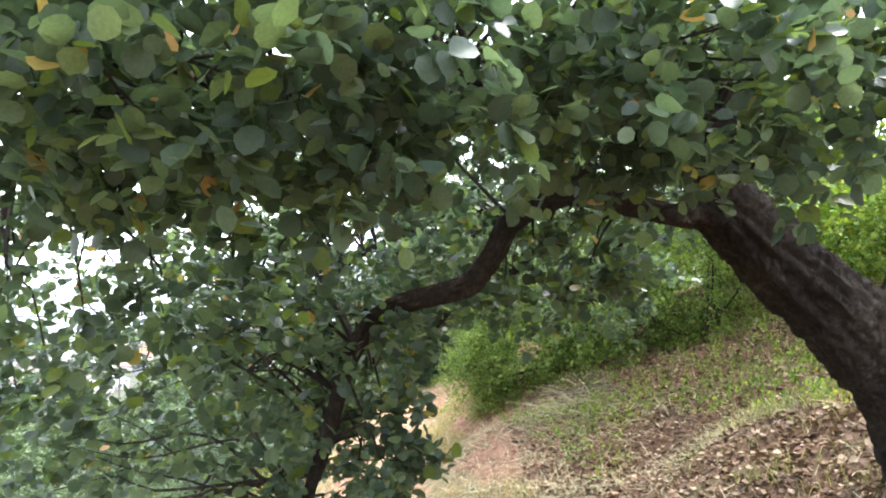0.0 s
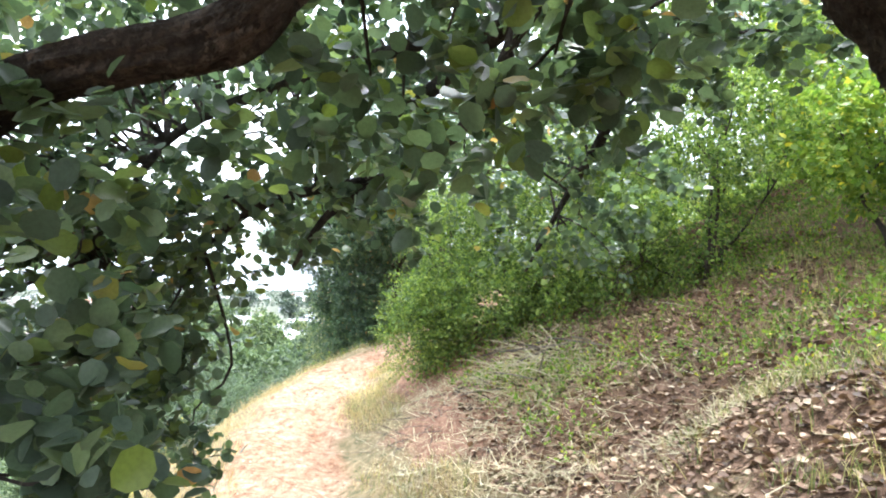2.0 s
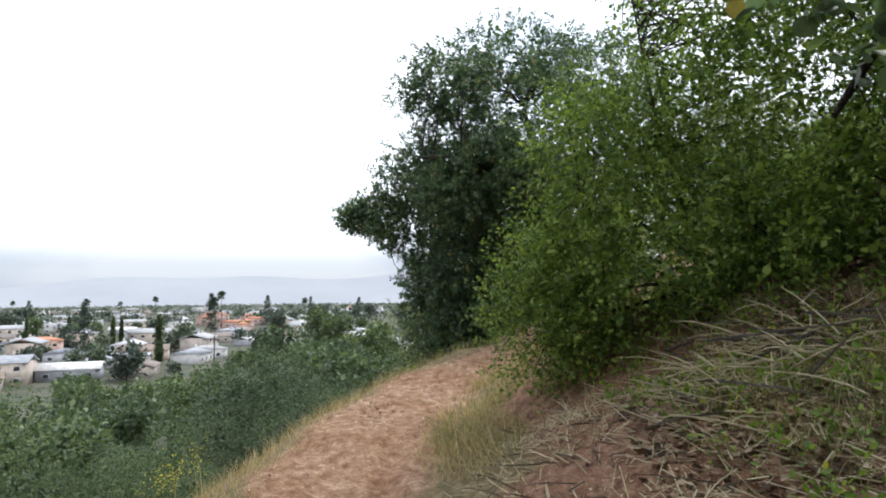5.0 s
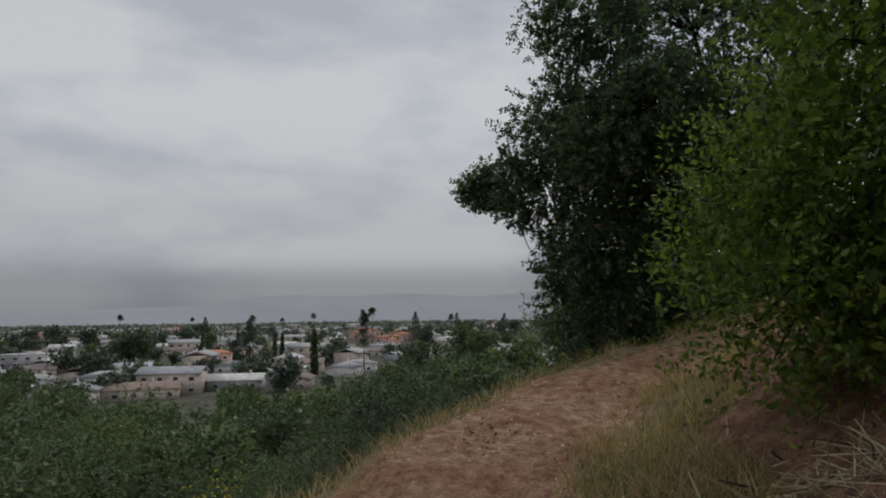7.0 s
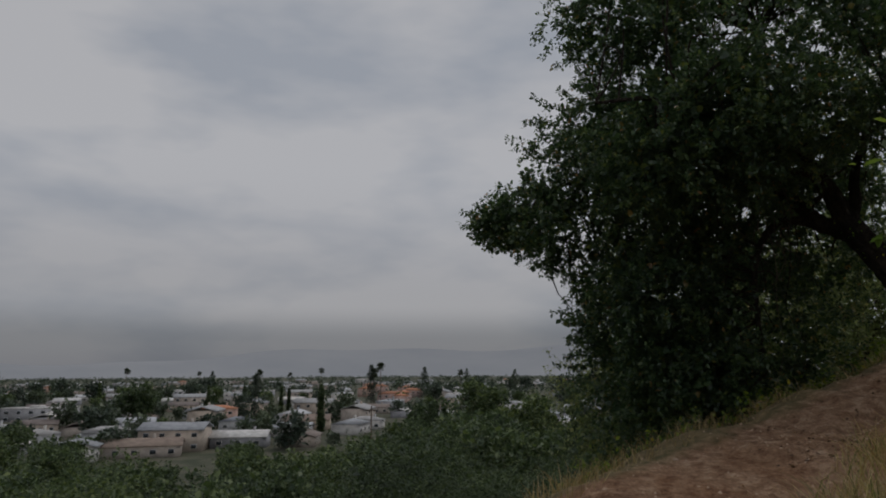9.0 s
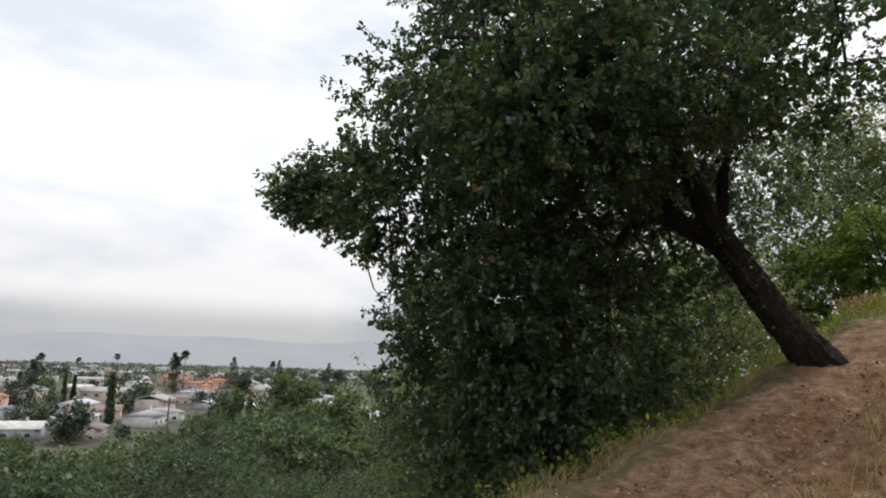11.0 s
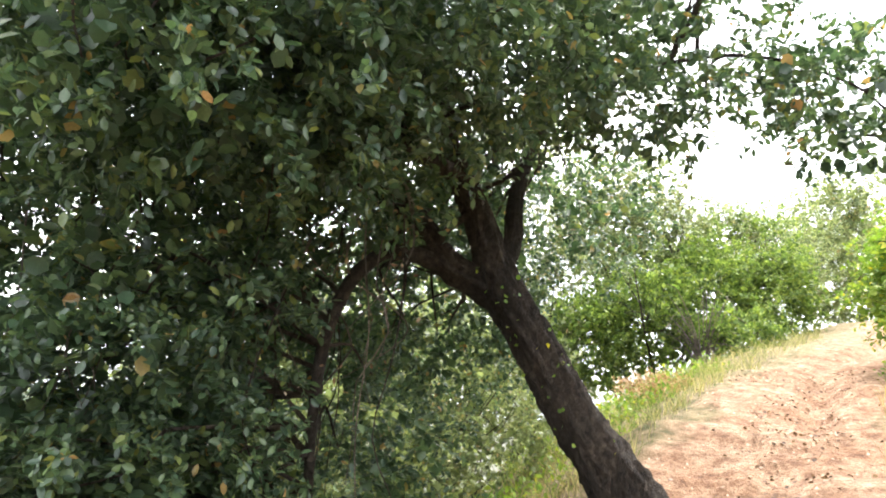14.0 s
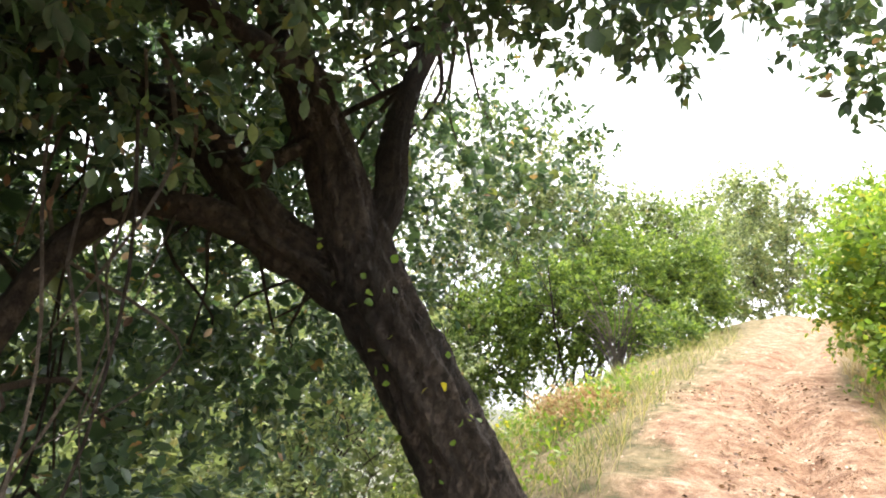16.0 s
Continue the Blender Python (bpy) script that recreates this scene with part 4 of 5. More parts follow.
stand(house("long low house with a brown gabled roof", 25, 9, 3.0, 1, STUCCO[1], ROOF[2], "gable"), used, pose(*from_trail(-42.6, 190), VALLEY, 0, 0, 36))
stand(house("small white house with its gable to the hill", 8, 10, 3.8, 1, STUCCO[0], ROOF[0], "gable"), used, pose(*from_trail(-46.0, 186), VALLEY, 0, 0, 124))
for row in range(19):
    dist0 = 205 * 1.11 ** row
    az = -68.0 + rng.uniform(0, 3)
    while az < -5:
        az += math.degrees((16.5 + rng.uniform(0, 8)) / dist0) * (1 + row * 0.10)
        if rng.random() < 0.16:
            continue
        dist = dist0 * rng.uniform(0.97, 1.05)
        x, y = from_trail(az, dist)
        k = rng.choice(7, p=[0.22, 0.2, 0.14, 0.14, 0.06, 0.12, 0.12])
        if -26 < az < -21 and 430 < dist < 800:
            k = 4
        if dist < 340 and k in (2, 5):
            k = (0, 3)[k // 5]
        stand(houses[k], used, pose(x, y, VALLEY, 0, 0, -az + rng.choice([-12, 78, -6]) + rng.uniform(-6, 6)), rng.uniform(0.8, 1.0) * (1 + 0.018 * row))

TOWN_TREE = "rounded green street tree among the houses of the town"
town_trees = [round_tree("street_tree", TOWN_TREE, HAZED_LEAF, 41, 8, 3.8, 150, 0.7, 4, 0.2), round_tree("street_tree", TOWN_TREE, HAZED_LEAF, 42, 11, 4.6, 170, 0.8, 4, 0.25), round_tree("street_tree", TOWN_TREE, VALLEY_LEAF, 43, 7, 3.8, 150, 0.65, 4, 0.2)]
for o in town_trees:
    o["group"] = "street trees of the town"
for k in range(210):
    az, dist = rng.uniform(-68, -4), 188 + 700 * rng.random() ** 1.35
    x, y = from_trail(az, dist)
    stand(town_trees[k % 3], used, pose(x, y, VALLEY, 0, 0, rng.uniform(0, 360)), rng.uniform(0.6, 1.2) * (0.45 + min(0.75, dist / 700)))


far_az, far_d = radians(-78) + radians(95) * rng.random(2600), 550 + 2300 * rng.random(2600) ** 1.1
cx, cy = -0.6 + far_d * np.sin(far_az), 10 + far_d * np.cos(far_az)
tall = rng.uniform(5, 11, 2600)
base = np.repeat(np.stack([cx, cy, np.full(2600, VALLEY)], 1), 16, axis=0)
hh = np.repeat(tall, 16)
cp = base + rng.normal(size=base.shape) * np.stack([hh * 0.33, hh * 0.33, hh * 0.2], 1) + np.stack([hh * 0, hh * 0, hh * 0.62], 1)
v, f = leaves(cp, rng.normal(size=cp.shape), rng.normal(size=cp.shape) + np.array([0, 0, 0.7]), hh * 0.34, LEAF_CARD, QUAD_CARD)
tagged(piece("distant_trees", v, f, HAZED_LEAF), "band of distant trees across the valley town, haze put into their colour", "distant trees", kind="stuff")


def palm(label, tall):
    rngp = np.random.default_rng(int(tall * 7))
    root = thing("palm_tree", label, "palm tree", "palms of the town")
    line, rad = smooth_line([(0, 0, -1), (0.15, 0.1, tall * 0.5), (0.3, 0, tall)], [0.25, 0.18, 0.15], 1.5)
    v, f = tube(line, rad, 8)
    piece("trunk", v, f, POLE_WOOD, root, smooth=True)
    n = 46
    a, el = rngp.uniform(0, 6.28, n), rngp.uniform(-0.9, 1.3, n)
    way = np.stack([np.cos(a) * np.cos(el), np.sin(a) * np.cos(el), np.sin(el)], 1)
    blades = []
    for q in way:
        tip = q * 2.2
        for s in np.linspace(0.25, 1.0, 9):
            c = q * 2.2 * s + np.array([0, 0, -0.5 * s * s])
            blades.append((c, q))
    c, q = np.array([x for x, _ in blades]) + np.array([0.3, 0, tall]), np.array([x for _, x in blades])
    v, f = leaves(c, q + rngp.normal(scale=0.7, size=q.shape), np.tile([0, 0, 1.0], (len(c), 1)) + rngp.normal(scale=0.4, size=q.shape), np.full(len(c), 0.9))
    tagged(piece("crown", v, f, PALM_LEAF, root), kind="stuff")
    return root


palms = [palm("tall fan palm with a round head above the roofs", 20), palm("tall fan palm with a round head above the roofs", 15)]
for az, dist, tall, k in ((-33.4, 460, 26, 0), (-23.6, 460, 31, 0), (-43.2, 640, 29, 0), (-24.2, 470, 26, 1), (-57.5, 640, 27, 0), (-56.9, 650, 27, 1), (-55.0, 600, 27, 0), (-53.0, 580, 27, 1), (-52.4, 590, 28, 0), (-51.6, 560, 26, 1), (-60.5, 250, 15, 1), (-31, 700, 24, 0), (-28.5, 900, 30, 1), (-17, 700, 26, 1), (-38, 800, 26, 0)):
    x, y = from_trail(az, dist)
    stand(palms[k], used, pose(x, y, VALLEY, 0, 0, az * 7), 0.78 * tall / (20, 15)[k])


def spire_tree(name, label, tall, wide, seed, mat, count, layered=False):
    """A narrow tree whose foliage wraps the trunk from near the ground to a point."""
    rngc = np.random.default_rng(seed)
    root = thing(name, label, "tree")
    line, rad = smooth_line([(0, 0, -1), (0, 0, tall * 0.5), (0, 0, tall * 0.95)], [0.25, 0.18, 0.04], 1.0)
    v, f = tube(line, rad, 7)
    piece("trunk", v, f, BARK, root, smooth=True)
    t = rngc.uniform(0.04, 1.0, count)
    r = wide * (1 - t) ** 0.6 * (0.35 + 0.65 * np.minimum(1, t * 5)) * rngc.uniform(0.5, 1.1, count)
    if layered:
        r *= 0.45 + 0.75 * (np.sin(t * 26 + rngc.normal(scale=0.5, size=count)) > 0)
    a = rngc.uniform(0, 6.28, count)
    p = np.stack([np.cos(a) * r, np.sin(a) * r, t * tall], 1)
    w = np.stack([np.cos(a) * 0.5, np.sin(a) * 0.5, np.full(count, 0.0 if layered else 1.2)], 1)
    v, f, _ = foliage(rngc, p, w, 6, 0.9, 0.5, 0.0, LEAF_CARD, QUAD_CARD)
    tagged(piece("crown", v, f, mat, root), kind="stuff")
    return root


cypress = spire_tree("cypress", "narrow dark cypress standing among the roofs", 15.5, 1.2, 51, VALLEY_LEAF, 900)
stand(cypress, used, pose(*from_trail(-28.4, 236), VALLEY))
for az, dist, s in ((-31.6, 330, 0.85), (-31.0, 335, 0.8), (-34.5, 400, 0.8), (-37.2, 420, 0.8), (-44.9, 480, 0.9), (-36.6, 410, 0.7)):
    stand(cypress, used, pose(*from_trail(az, dist), VALLEY, 0, 0, az * 9), s)
pine = spire_tree("pine_tree", "tall ragged pine standing among the roofs", 20, 4.2, 52, HAZED_LEAF, 700, True)
for az, dist, s in ((-33.6, 262, 0.95), (-24.4, 470, 1.25), (-20.0, 560, 1.2), (-12.5, 600, 1.1), (-16.5, 800, 1.2), (-37, 700, 1.1)):
    stand(pine, used, pose(*from_trail(az, dist), VALLEY, 0, 0, az * 9), s)
big = round_tree("street_tree", "broad dark tree above the houses of the town", VALLEY_LEAF, 44, 17, 8.0, 900, 0.6, 8, 0.5)
stand(big, used, pose(*from_trail(-42.0, 300), VALLEY))
stand(big, used, pose(*from_trail(-52.0, 420), VALLEY, 0, 0, 70), 0.7)
dome = round_tree("street_tree", "rounded green tree at the foot of the hill", VALLEY_LEAF, 45, 17, 7.5, 900, 0.5, 8, 0.4)
stand(dome, used, pose(*from_trail(-15.4, 205), VALLEY), 1.05)
stand(dome, used, pose(*from_trail(-20.0, 150), VALLEY, 0, 0, 100), 0.85)
stand(dome, used, pose(*from_trail(-11.0, 130), VALLEY, 0, 0, 200), 0.95)

pole = thing("utility_pole", "dark wooden utility pole with a crossarm", "utility pole", at=(*from_trail(-24.3, 182), VALLEY))
line, rad = smooth_line([(0, 0, -1), (0, 0, 11.5)], [0.22, 0.15], 2)
piece("pole", *tube(line, rad, 8), POLE_WOOD, pole)
piece("crossarm", *box(-1.3, 1.3, -0.08, 0.08, 10.3, 10.5), POLE_WOOD, pole)


# ---- hills beyond the town, with haze painted in as a glow ----
ha = np.linspace(radians(-100), radians(60), 240)
ridge = []
for lift in (0.0, 0.35, 0.7, 1.0):
    top = 120 + 42 * np.sin(ha * 4.0 + 1.9) + 22 * np.sin(ha * 11 + 1.0) + 7 * np.sin(ha * 31)
    rr = 3300 + 500 * lift
    ridge.append(np.stack([rr * np.sin(ha), rr * np.cos(ha), VALLEY - 5 + lift * (top + 15)], 1))
rv = np.vstack(ridge)
rf = np.array([(k * 240 + a, k * 240 + a + 1, (k + 1) * 240 + a + 1, (k + 1) * 240 + a) for k in range(3) for a in range(239)])
HILLS, nt, b = material("hillside_haze_glow", 1.0)
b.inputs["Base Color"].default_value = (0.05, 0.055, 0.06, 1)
# emission paints the haze: the ridge glows close to the low sky's grey
haze_glow = ramp_node(nt, [(0.35, (0.205, 0.212, 0.228)), (0.65, (0.232, 0.236, 0.248))], noise_node(nt, 0.0025, 4))
nt.links.new(haze_glow, b.inputs["Emission Color"])
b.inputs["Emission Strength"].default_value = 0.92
tagged(piece("backdrop", rv, rf, HILLS, smooth=True), "grey hills beyond the valley town, their haze painted as a glow", "hills", kind="structure")

# ---- grass, weeds and litter ----
def scatter(rng, count, x0, x1, y0, y1, keep):
    x, y = rng.uniform(x0, x1, count), rng.uniform(y0, y1, count)
    d, _, yc = to_trail(x, y)
    patch = wave(x, y, 1.3, 0.6) * 0.5 + wave(x, y, 3.4, 1.7) * 0.35
    ok = keep(d, yc, patch, rng.random(count))
    x, y = x[ok], y[ok]
    return np.stack([x, y, height(x, y) - 0.01], 1)


def blades(rng, p, tall, wide, lean=0.35):
    """Thin bent grass blades, two quads each."""
    n = len(p)
    a = rng.uniform(0, 6.28, n)
    side = np.stack([np.cos(a), np.sin(a), np.zeros(n)], 1)
    h = tall * rng.uniform(0.45, 1.3, n)
    bend = np.stack([*rng.normal(scale=lean, size=(2, n)), np.zeros(n)], 1)
    v = np.empty((n, 6, 3))
    for k, (t, ws) in enumerate(((0, 1.0), (0.55, 0.8), (1.0, 0.12))):
        c = p + np.stack([np.zeros(n), np.zeros(n), h * t], 1) + bend * (h * t ** 1.8)[:, None]
        v[:, k * 2], v[:, k * 2 + 1] = c - side * wide * ws / 2, c + side * wide * ws / 2
    f = np.array([(0, 1, 3, 2), (2, 3, 5, 4)])[None] + (np.arange(n) * 6)[:, None, None]
    return v.reshape(-1, 3), f.reshape(-1, 4)


rg = np.random.default_rng(61)
edge_left = lambda d, yc, pt, r: (d < -0.95 - 0.3 * pt) & (d > -3.3) & (yc > 5) & (yc < 20) & (r < 0.75 + pt)
v, f = blades(rg, scatter(rg, 52000, -5, 2.5, 5, 21, edge_left), 0.17, 0.0055, 0.65)
tagged(piece("grass", v, f, GRASS_DRY), "dry straw-coloured grass along the outer edge of the trail", "grass", kind="stuff")
edge_right = lambda d, yc, pt, r: (d > 0.5 - 0.2 * pt) & (d < 1.15 + 0.5 * pt) & (yc > 4) & (yc < 19) & (pt + 0.8 * r > 0.56)
tuft_mix = scatter(rg, 26000, -1.5, 5, 5, 20, edge_right)
v, f = blades(rg, tuft_mix, 0.2, 0.006)
tagged(piece("grass", v, f, GRASS_GREEN), "green grass tufts at the foot of the bank", "grass", kind="stuff")
v, f = blades(rg, scatter(rg, 40000, -1.5, 5, 4, 20, edge_right), 0.15, 0.005, 0.6)
tagged(piece("grass", v, f, GRASS_DRY), "dry grass tufts at the foot of the bank", "grass", kind="stuff")
bank_green = lambda d, yc, pt, r: (d > 2.2) & (d < 9) & (yc > 3) & (yc < 13.5) & (pt + 0.5 * r > 0.32)
v, f = blades(rg, scatter(rg, 60000, 0, 9, 2, 14, bank_green), 0.17, 0.007, 0.5)
tagged(piece("grass", v, f, GRASS_GREEN), "green and drying grass on the shaded bank", "grass", kind="stuff")
outer_green = lambda d, yc, pt, r: (d < -3.0 + 0.5 * pt + 1.2 * (yc < 11.5) + 0.9 * (yc > 20.5)) & (d > -9) & (yc > 3) & (yc < 28) & (r < 0.8)
v, f = blades(rg, scatter(rg, 60000, -9, 6, 3, 28, outer_green), 0.28, 0.008, 0.4)
tagged(piece("grass", v, f, GRASS_GREEN), "tall green grass on the slope below the trail", "grass", kind="stuff")
late_left = lambda d, yc, pt, r: (d < -0.8 - 0.2 * pt) & (d > -3.2) & (yc > 18.5) & (yc < 27) & (pt + 0.9 * r > 0.35)
v, f = blades(rg, scatter(rg, 40000, -1, 11, 20, 28, late_left), 0.2, 0.006, 0.5)
tagged(piece("grass", v, f, GRASS_GREEN), "green grass beside the upper trail", "grass", kind="stuff")
late_right = lambda d, yc, pt, r: (d > 0.72 - 0.2 * pt) & (d < 4) & (yc > 18.5) & (yc < 28) & (r < 0.6 + pt)
v, f = blades(rg, scatter(rg, 50000, 1, 14, 17, 27, late_right), 0.24, 0.007, 0.4)
tagged(piece("grass", v, f, GRASS_DRY), "pale dry grass at the inner edge of the upper trail", "grass", kind="stuff")

foot_tufts = lambda d, yc, pt, r: (d > 0.34 - 0.2 * pt) & (d < 1.2 + 0.4 * pt) & (yc > 11.8) & (yc < 17.8) & (pt + 0.5 * r > 0.3)
v, f = blades(rg, scatter(rg, 12000, -1.6, 2.5, 11, 18.5, foot_tufts), 0.2, 0.006, 0.7)
tagged(piece("grass", v, f, GRASS_DRY), "tall dry grass tufts crowding the trail's inner edge", "grass", kind="stuff")
v, f = blades(rg, scatter(rg, 8000, -1.6, 2.5, 11, 18.5, foot_tufts), 0.17, 0.007, 0.7)
tagged(piece("grass", v, f, GRASS_GREEN), "greener grass tufts crowding the trail's inner edge", "grass", kind="stuff")

# mustard in flower on the outer slope
stalks = scatter(rg, 900, -6, -1, 8, 14, lambda d, yc, pt, r: (d < -2.2) & (d > -5.0) & (pt > 0.0))
v, f = blades(rg, stalks, 0.7, 0.008, 0.2)
mustard = piece("mustard_plants", v, f, GRASS_GREEN)
tagged(mustard, "yellow-flowered mustard stalks on the outer slope", "wildflower", kind="stuff")
tops = np.repeat(stalks, 14, axis=0) + rg.normal(scale=(0.05, 0.05, 0.10), size=(len(stalks) * 14, 3)) + np.array([0, 0, 0.62])
v, f = leaves(tops, rg.normal(size=tops.shape), rg.normal(size=tops.shape), np.full(len(tops), 0.022))
tagged(piece("flowers", v, f, MUSTARD_FLOWER, mustard), kind="stuff")

# fallen leaves
litter_spots = scatter(rg, 52000, 1, 8, 1, 12.5, lambda d, yc, pt, r: (d > 1.3 + 0.4 * pt) & (d < 6.5) & (r < 0.85) & (yc < 11.5))
edge_spots = scatter(rg, 38000, -2, 7, 2, 24, lambda d, yc, pt, r: (np.abs(d) < 2.4) & ((pt + r * 0.6 > 0.62) | ((d > 0.8) & (r < 0.4)) | ((np.abs(d - 0.1 - 0.15 * pt) < 0.34) & (yc > 17) & (r < 0.85))))
spots_l = np.vstack([litter_spots, edge_spots]) + np.array([0, 0, 0.018])
v, f = leaves(spots_l, rg.normal(size=spots_l.shape) * np.array([1, 1, 0.3]), np.array([0, 0, 1.0]) + rg.normal(scale=0.35, size=spots_l.shape), np.where(np.arange(len(spots_l)) < len(litter_spots), rg.uniform(0.035, 0.085, len(spots_l)), rg.uniform(0.015, 0.038, len(spots_l))), LEAF_BROAD)
fallen = piece("leaf_litter", v, f, FALLEN_LEAF)
tagged(fallen, "brown fallen oak leaves strewn over the bank", "leaf litter", kind="stuff")

# dry straw lying flat
straw_spots = np.vstack([scatter(rg, 26000, -2, 9, 2, 24, lambda d, yc, pt, r: (d > 0.75) & (d < 6) & (pt + r > 0.55)), scatter(rg, 15000, -0.2, 3.6, 7.0, 12.4, lambda d, yc, pt, r: (d > 0.7) & (d < 3.6) & (pt + r > 0.35))]) + np.array([0, 0, 0.03])
STRIP = np.array([(-0.02, 0, 0), (0.02, 0, 0), (0.012, 1, 0.02), (-0.012, 1, 0.02)])
v, f = leaves(straw_spots, rg.normal(size=straw_spots.shape) * np.array([1, 1, 0.25]) + np.array([0, 0, 0.1]), np.array([0, 0, 1.0]) + rg.normal(scale=0.3, size=straw_spots.shape), rg.uniform(0.08, 0.28, len(straw_spots)), STRIP, np.array([(0, 1, 2, 3)]))
tagged(piece("straw", v, f, CUT_STALK), "flattened dry straw over the bank", "straw", kind="stuff")

# low weeds on the bank and the upper slope
weed_spots = scatter(rg, 8200, 1, 10, 3, 15, lambda d, yc, pt, r: (d > 2.0) & (((yc > 8.3) & (pt > -0.25)) | ((d > 3.4) & (yc > 5))) & (r < 0.75))
v, f, _ = foliage(rg, weed_spots, np.tile([0, 0, 1.2], (len(weed_spots), 1)), 9, 0.22, 0.05, 0.0, LEAF_OVAL)
tagged(piece("weeds", v, f, BRIGHT_LEAF), "low bright green weeds over the bank", "weeds", kind="stuff")
low_spots = scatter(rg, 4200, -3, 6, 17, 26, lambda d, yc, pt, r: (d < -1.2) & (d > -6) & (pt > -0.2))
v, f, _ = foliage(rg, low_spots, np.tile([0, 0, 1.2], (len(low_spots), 1)), 9, 0.3, 0.055, 0.0, LEAF_OVAL)
tagged(piece("weeds", v, f, BRIGHT_LEAF), "low green weeds under and beyond the oak", "weeds", kind="stuff")


# ---- cut stalks on the bank ----
def brush_pile(label, cx, cy, sx, sy, count, long, mat, seed, deep=0.09, thick=1.0):
    rngb = np.random.default_rng(seed)
    root = thing("brush_pile", label, "brush pile", at=(cx, cy, float(height(cx, cy))))
    kinds = []
    for k in range(6):
        pts = [(0, 0, 0), (0.01 * k, long * 0.35, 0.01), (0.008 * k, long * 0.7, 0.01), (0.02 - 0.01 * k, long, -0.01)]
        line, rad = smooth_line(pts, [0.006 * thick, 0.0055 * thick, 0.0045 * thick, 0.002 * thick], long * 0.34)
        kinds.append(mesh_from("stalk", *tube(line, rad, 5), mat, True))
    for k in range(count):
        x, y = cx + rngb.normal() * sx, cy + rngb.normal() * sy
        ob = new("stalk", kinds[k % 6])
        ob.parent = root
        s = rngb.uniform(0.4, 1.1)
        z = float(height(x, y)) + rngb.uniform(0.01, deep)
        ob.matrix_basis = Matrix.Translation((x - cx, y - cy, z - root.location[2])) @ Euler((rngb.normal(0.1, 0.2), rngb.normal(0, 0.2), rngb.uniform(0, 6.28))).to_matrix().to_4x4() @ Matrix.Scale(s, 4)
    return root


brush_pile("pale cut stalks strewn over the bank", 1.85, 11.0, 0.42, 0.45, 190, 0.5, CUT_STALK, 71, 0.25)
brush_pile("pale dry cut stalks lying on the slope", 2.5, 9.2, 0.55, 0.7, 45, 0.55, CUT_STALK, 72)
brush_pile("long bare cut branches thrown on the bank", 1.75, 11.0, 0.4, 0.45, 26, 1.1, DEAD_TWIG, 79, 0.4, 1.9)
brush_pile("dry twigs and straw at the foot of the bank", 0.55, 11.3, 0.35, 0.6, 60, 0.45, DEAD_TWIG, 73)

DRY_FERN = leaf_material("dry_fern", [(0.0, (0.26, 0.13, 0.07)), (0.6, (0.42, 0.28, 0.16)), (1.0, (0.55, 0.42, 0.27))], 0.2, 0.8)
mound_z = float(height(4.7, 23.2))
v, f = sprays(np.random.default_rng(74), [(0, 0, 0.04, 0.5, 0.4, 0.15, 300), (-0.4, -0.3, 0.0, 0.4, 0.3, 0.12, 180), (0.6, 0.45, 0.05, 0.5, 0.35, 0.13, 220)])
v, f, _ = foliage(np.random.default_rng(75), v, f, 12, 0.12, 0.038, 0.1)
mound = thing("brush_mound", "mound of dry reddish brush beside the trail", "brush pile", at=(4.7, 23.2, mound_z))
tagged(piece("dry_fronds", v, f, DRY_FERN, mound), kind="stuff")

# ---- vines hanging under the live oak ----
rv_ = np.random.default_rng(76)
for k in range(26):
    x, y, z0 = rv_.uniform(-1.3, 0.7), rv_.uniform(19.3, 20.7), rv_.uniform(1.3, 2.4)
    z1 = max(float(height(x, y)) + 0.05, z0 - rv_.uniform(0.8, 2.6))
    pts = [(x + rv_.normal() * 0.05, y + rv_.normal() * 0.05, z0 + (z1 - z0) * t) for t in np.linspace(0, 1, 6)]
    line, rad = smooth_line(pts, [0.005, 0.005, 0.0045, 0.004, 0.003, 0.002], 0.12)
    vine = piece("vine", *tube(line, rad, 5), DEAD_TWIG if k % 2 else TWIG, smooth=True)
    tagged(vine, "thin bare vine hanging from the live oak", "vine", "vines under the live oak")

# dried branches caught under the live oak
rd_ = np.random.default_rng(84)
for k in range(6):
    x, y, z = rd_.uniform(-0.6, 0.6), rd_.uniform(19.75, 20.1), rd_.uniform(1.7, 2.5)
    dried = thing("dried_branch", "dead branch with dried brown leaves hanging in the oak", "branch", "dried branches in the oak", at=(x, y, z))
    pts = [(0, 0, 0), (rd_.normal() * 0.12, rd_.normal() * 0.1, -0.22), (rd_.normal() * 0.18, rd_.normal() * 0.12, -0.5), (rd_.normal() * 0.25, rd_.normal() * 0.15, -0.85)]
    line, rad = smooth_line(pts, [0.009, 0.007, 0.005, 0.002], 0.08)
    piece("stem", *tube(line, rad, 5), DEAD_TWIG, dried, smooth=True)
    at_ = line[rd_.integers(0, len(line), 18)] + rd_.normal(scale=0.06, size=(18, 3))
    v, f = leaves(at_, rd_.normal(size=at_.shape) - np.array([0, 0, 0.8]), rd_.normal(size=at_.shape), rd_.uniform(0.025, 0.045, 18), LEAF_OVAL)
    tagged(piece("dry_leaves", v, f, FALLEN_LEAF, dried), kind="stuff")

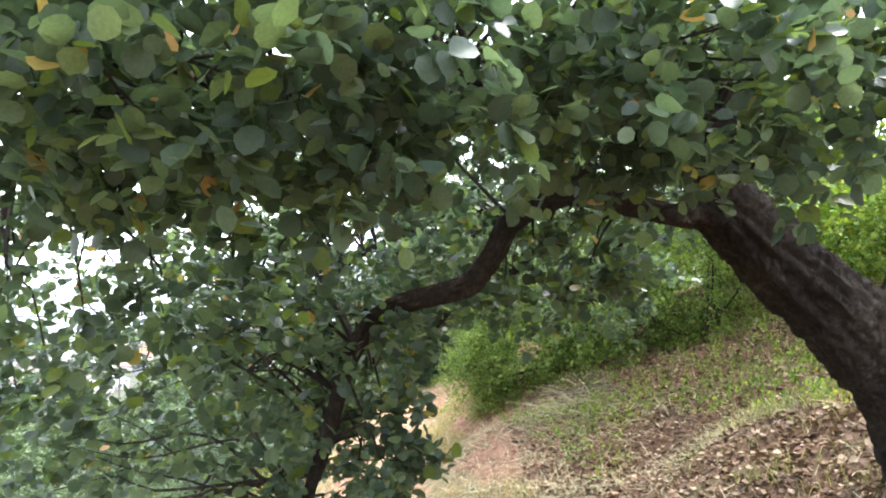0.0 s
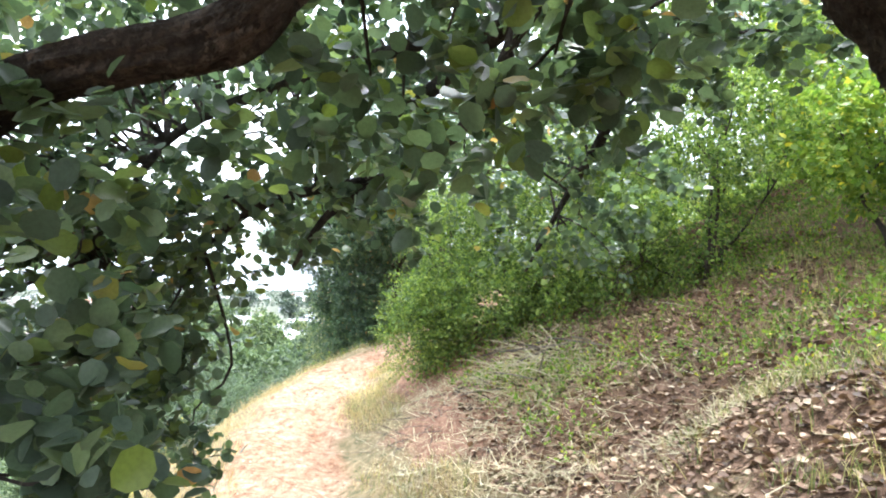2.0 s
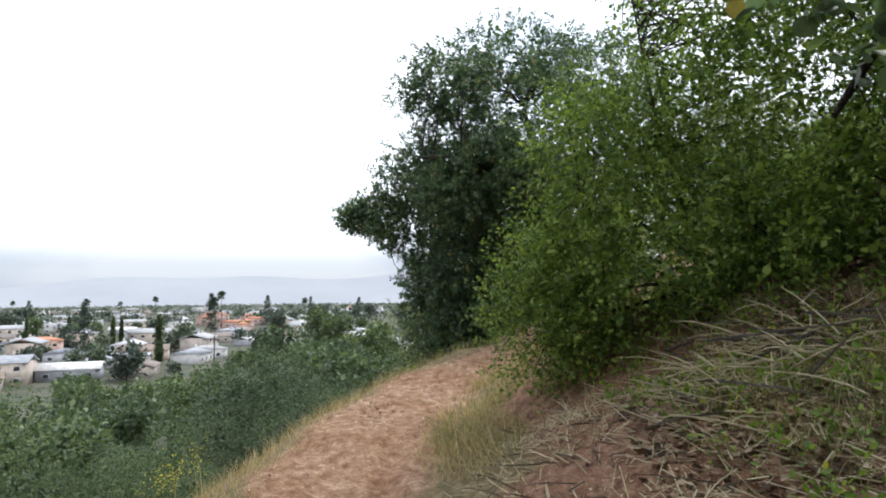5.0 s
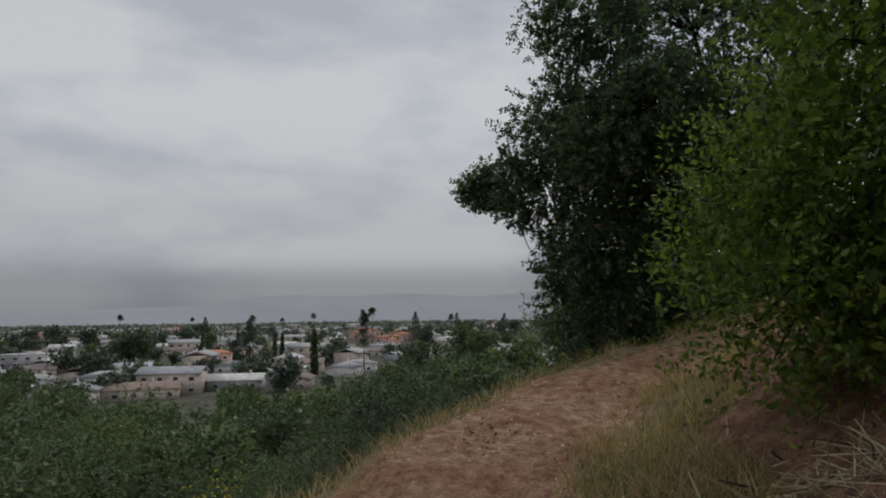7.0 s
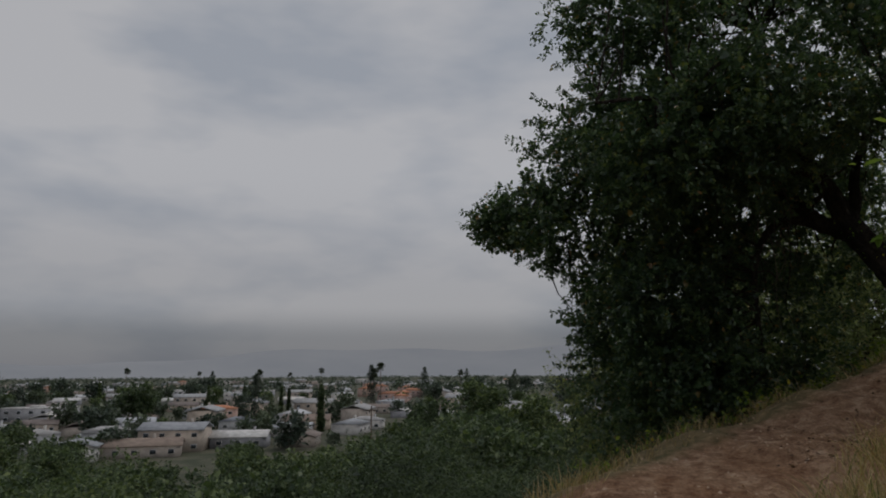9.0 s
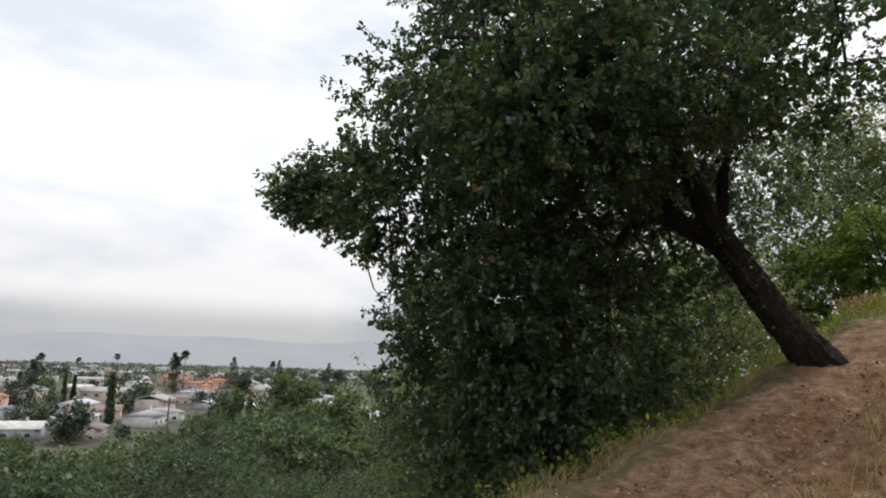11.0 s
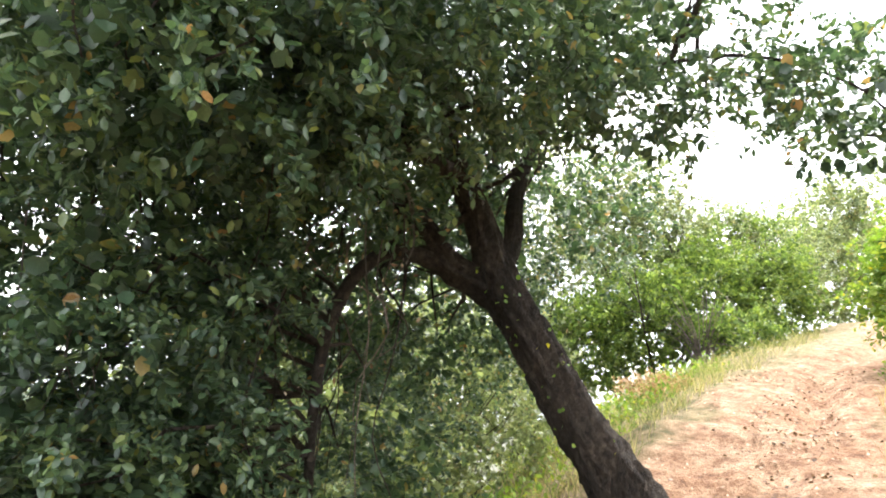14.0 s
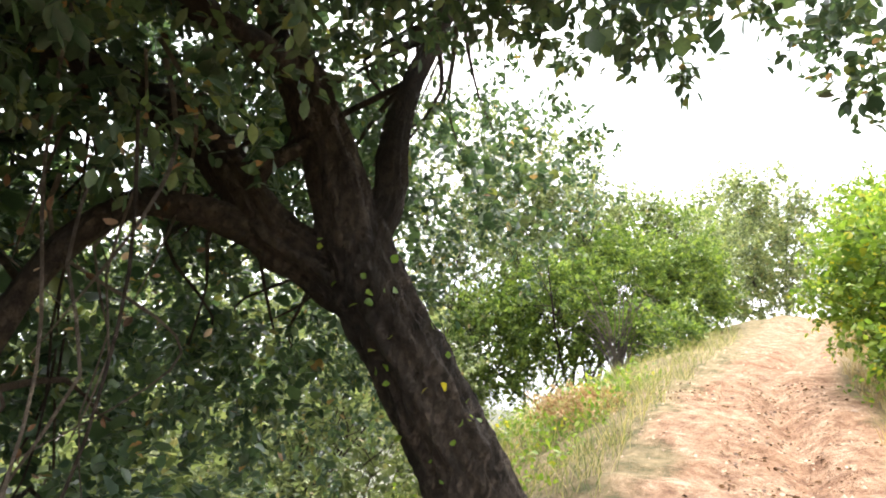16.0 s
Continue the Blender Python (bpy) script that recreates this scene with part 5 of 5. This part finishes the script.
# crumbs of earth and grit
crumbs = scatter(rg, 26000, -3, 9, 2, 25, lambda d, yc, pt, r: (np.abs(d) < 1.3) & (pt + r > 0.45)) + np.array([0, 0, 0.008])
GRIT = np.array([(-0.5, -0.3, 0), (0.5, -0.35, 0), (0.1, 0.5, 0), (0.0, 0.0, 0.55)])
gritf = np.array([(0, 1, 3), (1, 2, 3), (2, 0, 3)])
v, f = leaves(crumbs, rg.normal(size=crumbs.shape) * np.array([1, 1, 0.05]), np.tile([0, 0, 1.0], (len(crumbs), 1)), 0.008 + 0.028 * rg.random(len(crumbs)) ** 3, GRIT, gritf)
tagged(piece("grit", v, f, STONE), "loose crumbs of earth and grit on the trail", "grit", kind="stuff")

# small climbing leaves on the live oak's trunk
ri_ = np.random.default_rng(78)
line, rad = smooth_line(OAK_2[0][1], OAK_2[0][2], 0.05)
k = ri_.integers(len(line) // 3, len(line), 90)
a = ri_.uniform(0, 6.28, 90)
out_ = np.stack([np.cos(a), np.sin(a), ri_.normal(scale=0.2, size=90)], 1)
ivy_at = line[k] + unit(out_) * (rad[k] * 1.12)[:, None] - np.array(OAK_2[0][1][0])
v, f = leaves(ivy_at, out_ + ri_.normal(scale=0.6, size=out_.shape) + np.array([0, 0, -0.4]), out_ + ri_.normal(scale=0.4, size=out_.shape), ri_.uniform(0.018, 0.038, 90), LEAF_BROAD)
tagged(piece("climbing_leaves", v, f, BRIGHT_LEAF, oak_2, "small yellow-green climbing leaves"), kind="stuff")

# ---- stones on the trail ----
rs_ = np.random.default_rng(77)
stone_meshes = []
for k in range(5):
    bm = bmesh.new()
    bmesh.ops.create_icosphere(bm, subdivisions=1, radius=1.0)
    for vv in bm.verts:
        vv.co *= rs_.uniform(0.75, 1.15)
        vv.co.z *= 0.55
    me = bpy.data.meshes.new("stone")
    bm.to_mesh(me)
    bm.free()
    me.materials.append(STONE)
    stone_meshes.append(me)
stones_at = scatter(rs_, 900, -3, 6, 4, 24, lambda d, yc, pt, r: (np.abs(d) < 1.1))[:260]
for k, q in enumerate(stones_at):
    ob = new("stone", stone_meshes[k % 5])
    ob.matrix_basis = pose(*q, 0, 0, rs_.uniform(0, 360)) @ Matrix.Scale(0.008 + 0.028 * rs_.random() ** 3, 4)
    tagged(ob, "small tan stone lying on the trodden trail", "stone", "stones on the trail")

# ---- leaves that can be picked out singly ----
def single_leaves(crown, tips, ways, size, shape, quads, mat, seed, count=300):
    rngl = np.random.default_rng(seed)
    off = np.array(crown.parent.location)
    me = mesh_from("leaf", shape * size, quads, mat)
    near = np.min(np.linalg.norm(tips[:, None] - HEADROOM[None], axis=2), axis=1)
    for i in np.argsort(near)[:count]:
        ob = new("leaf", me)
        ob.parent = crown
        q = tips[i] + ways[i] * rngl.uniform(0, 0.25) - off
        ob.matrix_basis = Matrix.Translation(q) @ Euler((rngl.normal(0, 0.6), rngl.normal(0, 0.6), rngl.uniform(0, 6.28))).to_matrix().to_4x4() @ Matrix.Scale(rngl.uniform(0.8, 1.2), 4)


single_leaves(crown_1, tips_1, ways_1, 0.085, LEAF_ROUND, TRIS_ROUND, OAK_LEAF, 81)
single_leaves(crown_2, tips_2, ways_2, 0.055, LEAF_OVAL, QUADS_OVAL, LIVE_OAK_LEAF, 82)
